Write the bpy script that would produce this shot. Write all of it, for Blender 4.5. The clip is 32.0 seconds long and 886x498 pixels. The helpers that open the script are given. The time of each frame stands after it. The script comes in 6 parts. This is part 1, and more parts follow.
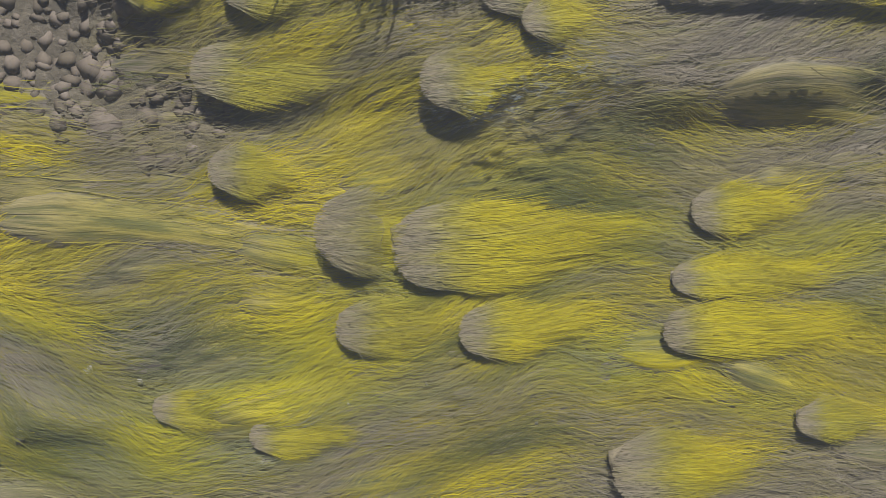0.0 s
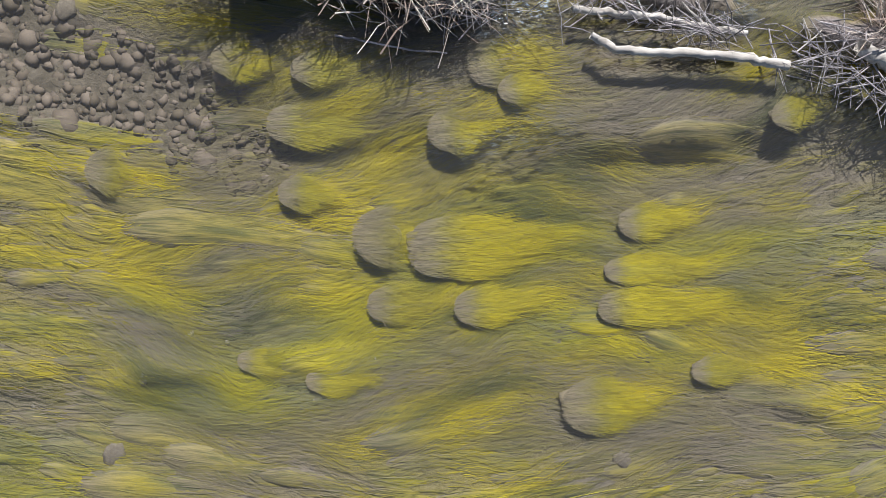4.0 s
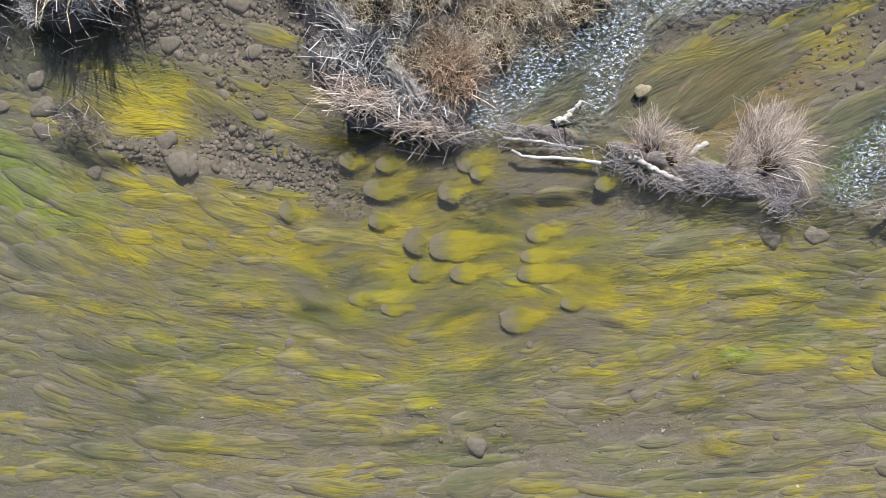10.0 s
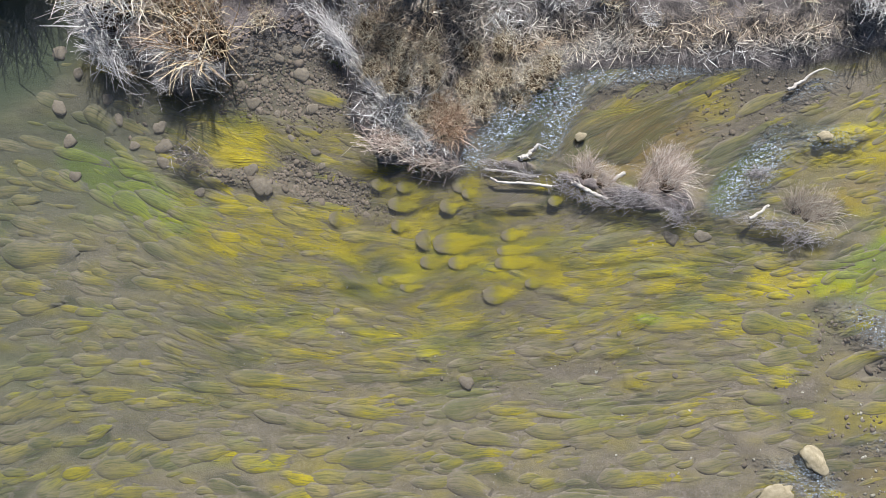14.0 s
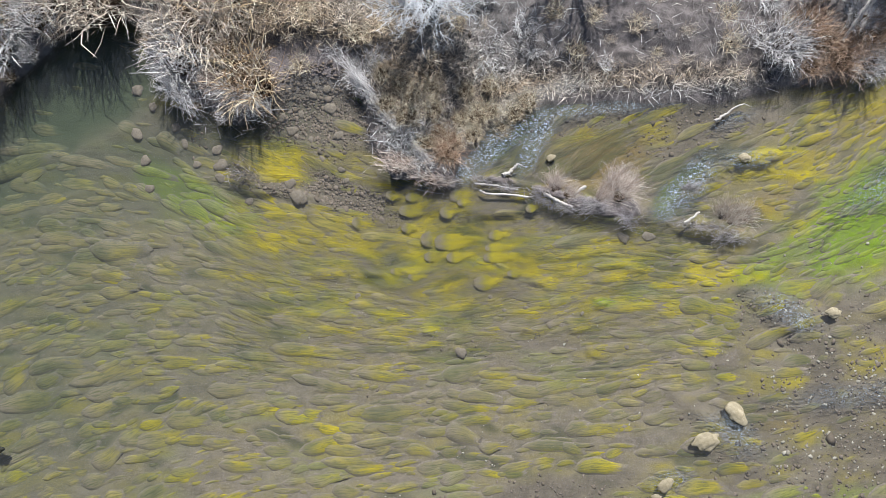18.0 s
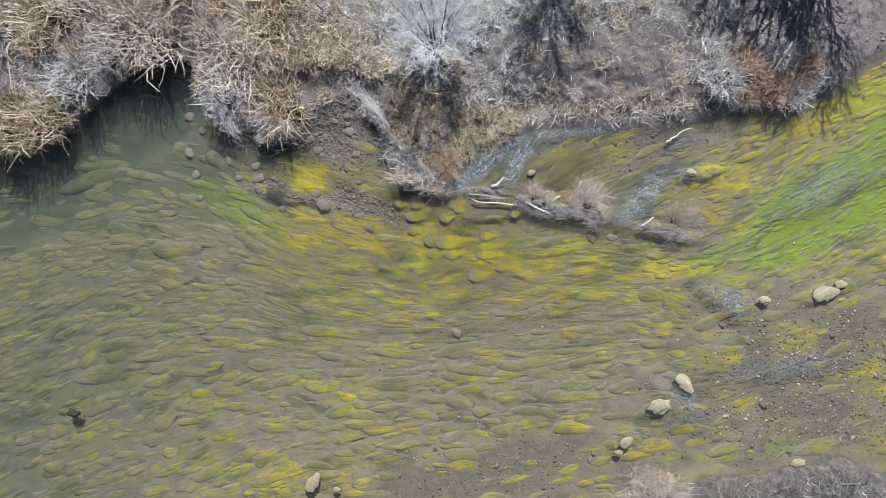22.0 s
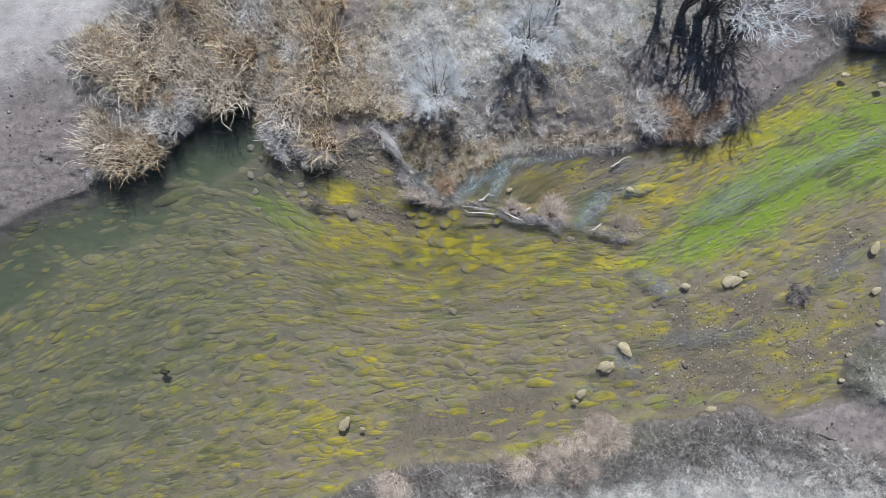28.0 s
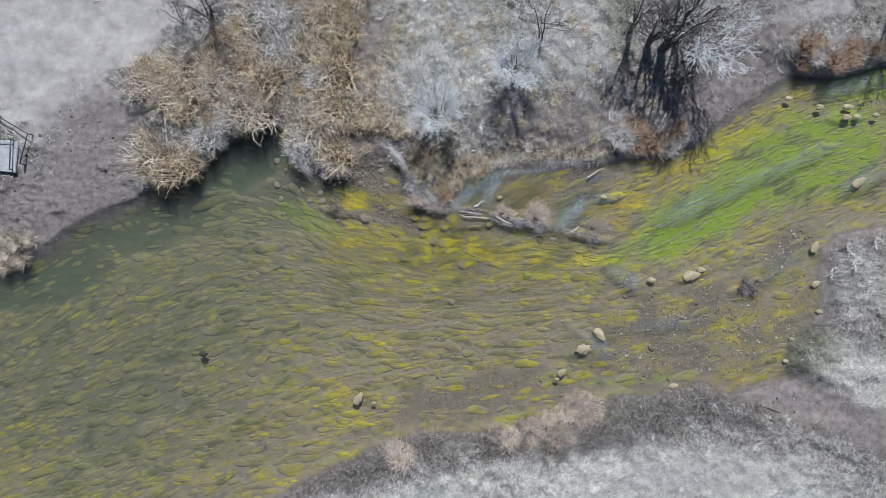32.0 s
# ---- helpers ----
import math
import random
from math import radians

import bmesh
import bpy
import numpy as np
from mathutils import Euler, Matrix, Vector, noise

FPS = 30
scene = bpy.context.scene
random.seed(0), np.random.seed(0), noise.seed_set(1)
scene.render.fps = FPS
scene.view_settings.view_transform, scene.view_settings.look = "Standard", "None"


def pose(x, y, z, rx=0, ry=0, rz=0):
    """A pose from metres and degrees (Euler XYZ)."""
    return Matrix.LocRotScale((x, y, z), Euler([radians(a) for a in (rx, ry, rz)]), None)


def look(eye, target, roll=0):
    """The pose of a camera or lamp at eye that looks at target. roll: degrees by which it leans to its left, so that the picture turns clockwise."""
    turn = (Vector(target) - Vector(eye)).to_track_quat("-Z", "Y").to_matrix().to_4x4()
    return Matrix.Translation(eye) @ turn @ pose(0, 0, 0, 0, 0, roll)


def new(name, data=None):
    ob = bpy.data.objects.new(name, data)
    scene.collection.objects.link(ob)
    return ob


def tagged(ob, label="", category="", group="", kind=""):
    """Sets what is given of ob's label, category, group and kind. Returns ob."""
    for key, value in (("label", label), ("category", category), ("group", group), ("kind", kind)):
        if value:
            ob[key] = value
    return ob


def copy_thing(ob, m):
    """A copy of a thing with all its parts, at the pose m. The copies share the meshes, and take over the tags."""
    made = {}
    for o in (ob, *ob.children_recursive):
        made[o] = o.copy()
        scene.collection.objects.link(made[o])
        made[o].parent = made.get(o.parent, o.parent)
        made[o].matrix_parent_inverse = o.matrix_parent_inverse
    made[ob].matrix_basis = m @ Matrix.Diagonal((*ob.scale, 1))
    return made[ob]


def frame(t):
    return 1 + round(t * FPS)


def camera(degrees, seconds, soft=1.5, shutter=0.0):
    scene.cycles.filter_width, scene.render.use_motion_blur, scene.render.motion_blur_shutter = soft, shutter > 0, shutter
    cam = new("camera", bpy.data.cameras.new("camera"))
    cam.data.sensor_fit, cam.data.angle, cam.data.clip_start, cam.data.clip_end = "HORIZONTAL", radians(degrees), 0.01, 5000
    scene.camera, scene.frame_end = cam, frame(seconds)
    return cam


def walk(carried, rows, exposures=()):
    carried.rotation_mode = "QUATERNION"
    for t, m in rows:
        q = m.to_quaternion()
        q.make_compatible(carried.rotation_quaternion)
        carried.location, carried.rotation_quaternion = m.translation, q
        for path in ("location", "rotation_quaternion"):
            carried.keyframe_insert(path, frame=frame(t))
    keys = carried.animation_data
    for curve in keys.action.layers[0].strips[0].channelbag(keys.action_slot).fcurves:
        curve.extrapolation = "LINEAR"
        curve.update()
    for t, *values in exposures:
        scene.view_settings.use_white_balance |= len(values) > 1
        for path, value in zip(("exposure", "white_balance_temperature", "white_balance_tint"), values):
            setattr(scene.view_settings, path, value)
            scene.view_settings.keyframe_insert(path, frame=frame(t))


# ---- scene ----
# ---- camera: a drone that looks straight down and climbs ----
cam = camera(70, 32.0, soft=0.7)
PATH = [
    (0, pose(0.002, 0.010, 3.58, -0.43, 0.10, -0.11)),
    (1, pose(0.005, 0.017, 3.58, -0.43, 0.14, -0.08)),
    (1.5, pose(0.007, 0.020, 3.63, -0.43, 0.16, -0.06)),
    (2, pose(0.008, 0.023, 3.78, -0.43, 0.18, -0.05)),
    (2.5, pose(0.014, 0.020, 4.03, -0.39, 0.23, 0.02)),
    (3, pose(0.020, 0.016, 4.37, -0.36, 0.28, 0.10)),
    (3.5, pose(0.021, 0.015, 4.77, -0.34, 0.27, 0.10)),
    (5.5, pose(0.025, 0.007, 6.45, -0.25, 0.26, 0.13)),
    (6, pose(0.025, 0.005, 6.88, -0.22, 0.25, 0.13)),
    (7, pose(0.011, -0.002, 7.90, -0.20, 0.19, 0.11)),
    (8, pose(-0.004, -0.008, 9.02, -0.18, 0.13, 0.10)),
    (9, pose(-0.019, -0.015, 10.17, -0.16, 0.07, 0.08)),
    (10, pose(-0.035, -0.034, 11.42, -0.16, 0.02, 0.08)),
    (11, pose(-0.051, -0.052, 12.74, -0.16, -0.03, 0.08)),
    (12, pose(-0.067, -0.071, 14.07, -0.16, -0.08, 0.08)),
    (13, pose(-0.083, -0.090, 15.36, -0.16, -0.13, 0.08)),
    (14.5, pose(-0.089, -0.124, 17.12, -0.14, -0.16, 0.09)),
    (17, pose(-0.099, -0.180, 19.88, -0.12, -0.20, 0.10)),
    (19, pose(-0.084, -0.212, 21.95, -0.10, -0.18, 0.09)),
    (21, pose(-0.070, -0.243, 24.10, -0.07, -0.16, 0.08)),
    (23, pose(-0.031, -0.280, 26.75, -0.02, -0.09, 0.07)),
    (25, pose(0.007, -0.317, 29.50, 0.02, -0.02, 0.05)),
    (28, pose(0.079, -0.391, 33.64, 0.07, 0.09, 0.04)),
    (30, pose(0.090, -0.411, 36.38, 0.06, 0.09, 0.03)),
    (32, pose(0.101, -0.431, 39.10, 0.05, 0.09, 0.02)),
]

walk(cam, PATH, [(0, 0.40, 6400, 10), (4, 0.46, 6400, 10), (9, 0.52, 6400, 10), (20, 0.54, 6200, 9), (32, 0.29, 6080, 8)])

# ---- daylight ----
SUN_AZ, SUN_EL = 6.0, 44.0
world = bpy.data.worlds.new("sky")
scene.world = world
world.use_nodes = True
wn = world.node_tree
sky = wn.nodes.new("ShaderNodeTexSky")
sky.sky_type = "NISHITA"
sky.sun_disc = False
sky.sun_elevation = radians(SUN_EL)
sky.sun_rotation = radians(SUN_AZ)
wn.links.new(sky.outputs[0], wn.nodes["Background"].inputs[0])
wn.nodes["Background"].inputs[1].default_value = 0.05
sun_data = bpy.data.lights.new("sun", "SUN")
sun_data.energy, sun_data.angle, sun_data.color = 5.0, radians(0.6), (1.0, 0.965, 0.915)
sun = new("sun", sun_data)
sun_dir = Vector((math.sin(radians(SUN_AZ)) * math.cos(radians(SUN_EL)), math.cos(radians(SUN_AZ)) * math.cos(radians(SUN_EL)), math.sin(radians(SUN_EL))))
sun.matrix_world = look(sun_dir * 80, (0, 0, 0))


# ---- node helpers ----
class Mat:
    """A small builder of node materials."""

    def __init__(self, name, rough=0.85, metallic=0.0, spec=0.35):
        self.m = bpy.data.materials.new(name)
        self.m.use_nodes = True
        self.t = self.m.node_tree
        self.b = self.t.nodes["Principled BSDF"]
        self.b.inputs["Roughness"].default_value = rough
        self.b.inputs["Metallic"].default_value = metallic
        self.b.inputs["Specular IOR Level"].default_value = spec
        self.co = None

    def put(self, sock, v):
        if hasattr(v, "is_output"):
            self.t.links.new(v, sock)
        elif isinstance(v, tuple):
            sock.default_value = (*v, 1.0) if len(v) == 3 and sock.type == "RGBA" else v
        else:
            sock.default_value = v

    def coord(self):
        if self.co is None:
            self.co = self.t.nodes.new("ShaderNodeTexCoord").outputs["Object"]
        return self.co

    def noise(self, scale, detail=4.0, rough=0.6, stretch=None, distort=0.0):
        n = self.t.nodes.new("ShaderNodeTexNoise")
        v = self.coord()
        if stretch:
            mp = self.t.nodes.new("ShaderNodeMapping")
            mp.inputs["Scale"].default_value = stretch
            self.t.links.new(v, mp.inputs[0])
            v = mp.outputs[0]
        self.t.links.new(v, n.inputs["Vector"])
        n.inputs["Scale"].default_value, n.inputs["Detail"].default_value = scale, detail
        n.inputs["Roughness"].default_value, n.inputs["Distortion"].default_value = rough, distort
        return n.outputs[0]

    def fibres(self, scale, turn, thin=7.0, lo=0.52, hi=0.64):
        """Short straws lying one way, from 0 to 1."""
        rot, mp, n = (self.t.nodes.new(q) for q in ("ShaderNodeVectorRotate", "ShaderNodeMapping", "ShaderNodeTexNoise"))
        rot.rotation_type = "Z_AXIS"
        rot.inputs["Angle"].default_value = radians(turn)
        mp.inputs["Scale"].default_value = (1.0, thin, 1.0)
        mp.inputs["Location"].default_value = (turn, 2.0 * turn, 0.0)
        self.t.links.new(self.coord(), rot.inputs["Vector"])
        self.t.links.new(rot.outputs[0], mp.inputs[0])
        self.t.links.new(mp.outputs[0], n.inputs["Vector"])
        n.inputs["Scale"].default_value, n.inputs["Detail"].default_value, n.inputs["Distortion"].default_value = scale, 2.0, 0.4
        return self.ramp(n.outputs[0], [(lo, 0.0), (hi, 1.0)])

    def along(self, a, b, c, scale, detail=3.0):
        """Noise over three attributes of the mesh."""
        xyz, n = self.t.nodes.new("ShaderNodeCombineXYZ"), self.t.nodes.new("ShaderNodeTexNoise")
        for sock, v in zip(xyz.inputs, (a, b, c)):
            self.put(sock, v)
        self.t.links.new(xyz.outputs[0], n.inputs["Vector"])
        n.inputs["Scale"].default_value, n.inputs["Detail"].default_value, n.inputs["Roughness"].default_value = scale, detail, 0.6
        return n.outputs[0]

    def voronoi(self, scale, out="Distance"):
        n = self.t.nodes.new("ShaderNodeTexVoronoi")
        self.t.links.new(self.coord(), n.inputs["Vector"])
        n.inputs["Scale"].default_value = scale
        return n.outputs[out]

    def attr(self, name):
        n = self.t.nodes.new("ShaderNodeAttribute")
        n.attribute_name = name
        return n.outputs["Fac"]

    def island(self):
        return self.t.nodes.new("ShaderNodeNewGeometry").outputs["Random Per Island"]

    def obrandom(self):
        return self.t.nodes.new("ShaderNodeObjectInfo").outputs["Random"]

    def ramp(self, fac, stops):
        n = self.t.nodes.new("ShaderNodeValToRGB")
        e = n.color_ramp.elements
        while len(e) < len(stops):
            e.new(0.5)
        for k, (p, c) in zip(e, stops):
            k.position, k.color = p, ((*c, 1.0) if isinstance(c, tuple) else (c, c, c, 1.0))
        self.put(n.inputs[0], fac)
        return n.outputs[0]

    def mix(self, fac, a, b, blend="MIX"):
        n = self.t.nodes.new("ShaderNodeMix")
        n.data_type, n.blend_type = "RGBA", blend
        self.put(n.inputs[0], fac)
        self.put(n.inputs[6], a)
        self.put(n.inputs[7], b)
        return n.outputs[2]

    def math(self, op, a, b=0.0):
        n = self.t.nodes.new("ShaderNodeMath")
        n.operation = op
        self.put(n.inputs[0], a)
        self.put(n.inputs[1], b)
        return n.outputs[0]

    def color(self, v):
        self.put(self.b.inputs["Base Color"], v)
        return self

    def bump(self, h, strength=0.5, dist=0.02):
        n = self.t.nodes.new("ShaderNodeBump")
        self.put(n.inputs["Strength"], strength)
        n.inputs["Distance"].default_value = dist
        self.t.links.new(h, n.inputs["Height"])
        self.t.links.new(n.outputs[0], self.b.inputs["Normal"])
        return self


# ---- materials ----
def ground_material():
    k = Mat("ground_surface", 0.9, spec=0.25)
    big, mid, fine = k.noise(0.5, 5), k.noise(3.0, 6, 0.65), k.noise(28.0, 5, 0.7)
    peb = k.voronoi(14.0)
    silt = k.mix(k.ramp(mid, [(0.35, 0.0), (0.65, 1.0)]), (0.205, 0.176, 0.145), (0.30, 0.252, 0.232))
    silt = k.mix(k.ramp(k.noise(16.0, 5, 0.7), [(0.42, 0.55), (0.62, 0.0)]), silt, (0.125, 0.11, 0.075))
    silt = k.mix(k.ramp(k.voronoi(9.0), [(0.10, 0.4), (0.22, 0.0)]), silt, (0.45, 0.40, 0.36))
    gravel = k.mix(k.ramp(fine, [(0.3, 0.0), (0.7, 1.0)]), (0.16, 0.132, 0.112), (0.30, 0.255, 0.222))
    gravel = k.mix(0.75, gravel, k.ramp(k.attr("cell"), [(0.0, (0.12, 0.098, 0.08)), (0.5, (0.175, 0.145, 0.118)), (1.0, (0.26, 0.22, 0.185))]))
    gravel = k.mix(k.attr("gap"), gravel, (0.10, 0.085, 0.068))
    gravel = k.mix(k.ramp(peb, [(0.0, 0.0), (0.6, 0.4)]), gravel, (0.15, 0.128, 0.095))
    alga = k.ramp(k.attr("hue"), [(0.0, (0.28, 0.238, 0.19)), (0.3, (0.28, 0.238, 0.10)), (0.6, (0.37, 0.31, 0.03)), (1.0, (0.55, 0.45, 0.004))])
    alga = k.mix(k.attr("green"), alga, (0.20, 0.31, 0.006))
    alga = k.mix(k.attr("tan"), alga, (0.27, 0.185, 0.055))
    bed = k.mix(k.attr("bare"), silt, gravel)
    cover = k.math("MULTIPLY", k.attr("dens"), k.ramp(mid, [(0.3, 0.6), (0.6, 1.0)]))
    bed = k.mix(cover, bed, alga)
    # shade between the algae locks, painted into the bed colour
    bed = k.mix(k.attr("shade_tint"), bed, (0.062, 0.070, 0.030))
    # light lost in deep water, painted as a dark green bed
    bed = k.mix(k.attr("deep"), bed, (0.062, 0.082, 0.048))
    soil = k.mix(k.ramp(k.noise(5.0, 6, 0.7), [(0.38, 0.0), (0.62, 1.0)]), (0.038, 0.034, 0.032), (0.125, 0.112, 0.106))
    straw = k.math("MAXIMUM", k.math("MAXIMUM", k.fibres(3.4, 15), k.fibres(4.2, 70)), k.fibres(3.8, 128))
    shade = k.ramp(k.noise(11.0, 4, 0.6), [(0.3, 0.0), (0.7, 1.0)])
    warm = k.mix(shade, (0.20, 0.145, 0.095), (0.60, 0.46, 0.32))
    cold = k.mix(shade, (0.17, 0.16, 0.162), (0.56, 0.54, 0.54))
    bleached = k.mix(shade, (0.40, 0.395, 0.375), (0.80, 0.785, 0.74))
    blade = k.mix(k.attr("pale"), k.mix(k.attr("brown"), cold, warm), bleached)
    thick = k.math("ADD", k.math("MULTIPLY", k.attr("cover"), 0.72), k.math("MULTIPLY", k.ramp(k.noise(1.7, 5, 0.65), [(0.4, 0.0), (0.6, 1.0)]), 0.26))
    soil = k.mix(k.math("MULTIPLY", straw, thick), k.mix(k.math("MULTIPLY", k.attr("pale"), 0.75), soil, (0.27, 0.272, 0.26)), blade)
    soil = k.mix(k.math("MULTIPLY", k.attr("moss"), k.ramp(mid, [(0.35, 0.2), (0.6, 0.8)])), soil, (0.085, 0.105, 0.04))
    sand = k.mix(k.ramp(k.noise(1.2, 6, 0.7), [(0.35, 0.0), (0.65, 1.0)]), (0.30, 0.285, 0.29), (0.43, 0.415, 0.425))
    mud = k.mix(k.ramp(mid, [(0.35, 0.0), (0.65, 1.0)]), (0.115, 0.10, 0.10), (0.25, 0.22, 0.22))
    mud = k.mix(k.ramp(fine, [(0.5, 0.0), (0.75, 0.6)]), mud, (0.26, 0.24, 0.245))
    mud = k.mix(k.math("MULTIPLY", straw, 0.35), mud, (0.27, 0.24, 0.235))
    land = k.mix(k.attr("sand"), soil, sand)
    land = k.mix(k.attr("mud"), land, mud)
    k.color(k.mix(k.attr("land"), bed, land))
    relief = k.math("ADD", fine, k.math("MULTIPLY", mid, 1.5))
    k.bump(k.math("ADD", relief, k.math("MULTIPLY", k.math("MULTIPLY", straw, k.attr("land")), 0.9)), 0.7, 0.03)
    return k.m


def pad_material():
    """Algae mats combed by the current: streaks run along the mat."""
    k = Mat("algae_mat", 0.7, spec=0.25)
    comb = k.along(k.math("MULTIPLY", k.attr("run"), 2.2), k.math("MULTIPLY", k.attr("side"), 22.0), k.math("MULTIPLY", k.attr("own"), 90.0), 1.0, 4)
    hair = k.along(k.math("MULTIPLY", k.attr("run"), 6.0), k.math("MULTIPLY", k.attr("side"), 110.0), k.math("MULTIPLY", k.attr("own"), 90.0), 1.0, 3)
    tone = k.math("ADD", k.attr("hue"), k.math("MULTIPLY", k.math("SUBTRACT", comb, 0.5), 0.85))
    c = k.ramp(tone, [(0.0, (0.212, 0.182, 0.125)), (0.3, (0.27, 0.23, 0.085)), (0.6, (0.365, 0.305, 0.022)), (1.0, (0.55, 0.44, 0.004))])
    c = k.mix(k.attr("green"), c, k.ramp(hair, [(0.3, (0.12, 0.20, 0.008)), (0.65, (0.29, 0.42, 0.006))]))
    c = k.mix(k.attr("tan"), c, k.ramp(hair, [(0.3, (0.12, 0.085, 0.036)), (0.65, (0.275, 0.195, 0.075))]))
    c = k.mix(k.attr("silt"), c, k.ramp(comb, [(0.35, (0.20, 0.168, 0.14)), (0.65, (0.32, 0.265, 0.235))]))
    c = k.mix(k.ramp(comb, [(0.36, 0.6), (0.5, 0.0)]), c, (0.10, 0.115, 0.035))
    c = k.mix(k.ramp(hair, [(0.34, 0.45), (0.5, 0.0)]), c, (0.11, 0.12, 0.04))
    # shade and depth dimming, painted over the mats as dark green
    c = k.mix(k.attr("shade_tint"), c, k.ramp(comb, [(0.35, (0.05, 0.066, 0.036)), (0.65, (0.12, 0.13, 0.062))]))
    mid = k.noise(3.0, 6, 0.65)
    silt = k.mix(k.ramp(mid, [(0.35, 0.0), (0.65, 1.0)]), (0.205, 0.176, 0.145), (0.30, 0.252, 0.232))
    silt = k.mix(k.ramp(k.noise(16.0, 5, 0.7), [(0.42, 0.55), (0.62, 0.0)]), silt, (0.125, 0.11, 0.075))
    # same painted depth dimming as on the bed
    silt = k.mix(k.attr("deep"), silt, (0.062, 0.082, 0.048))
    ragged = k.math("ADD", k.attr("edge"), k.math("MULTIPLY", k.math("SUBTRACT", comb, 0.5), 1.3))
    c = k.mix(k.ramp(ragged, [(0.15, 0.0), (0.6, 1.0)]), silt, c)
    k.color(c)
    k.bump(k.math("ADD", comb, k.math("MULTIPLY", hair, 0.4)), 0.4, 0.02)
    return k.m


def strand_material(name):
    k = Mat(name, 0.6, spec=0.3)
    r = k.island()
    c = k.ramp(k.attr("hue"), [(0.0, (0.275, 0.232, 0.185)), (0.3, (0.29, 0.248, 0.125)), (0.6, (0.385, 0.328, 0.04)), (1.0, (0.62, 0.505, 0.004))])
    c = k.mix(k.attr("green"), c, (0.27, 0.46, 0.007))
    c = k.mix(k.attr("tan"), c, (0.36, 0.25, 0.09))
    c = k.mix(k.attr("silt"), c, (0.37, 0.295, 0.235))
    # shade between locks, painted onto the strands as dark green
    c = k.mix(k.attr("shade_tint"), c, (0.075, 0.092, 0.028))
    c = k.mix(k.ramp(r, [(0.0, 0.5), (0.16, 0.0)]), c, (0.085, 0.105, 0.03))
    c = k.mix(k.ramp(r, [(0.8, 0.0), (1.0, 0.12)]), c, (0.42, 0.38, 0.16))
    k.color(c)
    return k.m


def dry_material(name, dark, lit, pale, by_object=True):
    k = Mat(name, 0.75, spec=0.25)
    c = k.ramp(k.island(), [(0.0, tuple(0.6 * v for v in dark)), (0.24, dark), (0.46, lit), (1.0, tuple(min(0.95, 1.08 * v) for v in pale))])
    if by_object:
        c = k.mix(k.ramp(k.obrandom(), [(0.0, 0.0), (1.0, 0.35)]), c, tuple(0.45 * (a + b) * g for a, b, g in zip(lit, pale, (0.95, 0.95, 0.98))))
    c = k.mix(k.ramp(k.noise(0.6, 3), [(0.35, 0.35), (0.6, 0.0)]), c, dark)
    k.color(c)
    return k.m


def stone_material(name, a, b, spots):
    k = Mat(name, 0.8, spec=0.35)
    n, f = k.noise(5.0, 6, 0.65), k.noise(40.0, 5, 0.7)
    c = k.mix(k.ramp(n, [(0.35, 0.0), (0.65, 1.0)]), a, b)
    c = k.mix(k.ramp(f, [(0.5, 0.0), (0.72, 0.8)]), c, spots)
    c = k.mix(k.math("MULTIPLY", k.obrandom(), 0.45), c, tuple(0.6 * v for v in a))
    k.color(c)
    k.bump(k.math("ADD", f, n), 0.5, 0.015)
    return k.m


def wood_material(name, a, b):
    k = Mat(name, 0.8, spec=0.25)
    g = k.noise(9.0, 6, 0.65, (0.35, 3.0, 3.0))
    c = k.mix(k.ramp(g, [(0.35, 0.0), (0.62, 1.0)]), a, b)
    c = k.mix(k.ramp(k.noise(2.0, 3), [(0.55, 0.0), (0.75, 0.6)]), c, tuple(0.4 * v for v in a))
    k.color(c)
    k.bump(g, 0.6, 0.01)
    return k.m


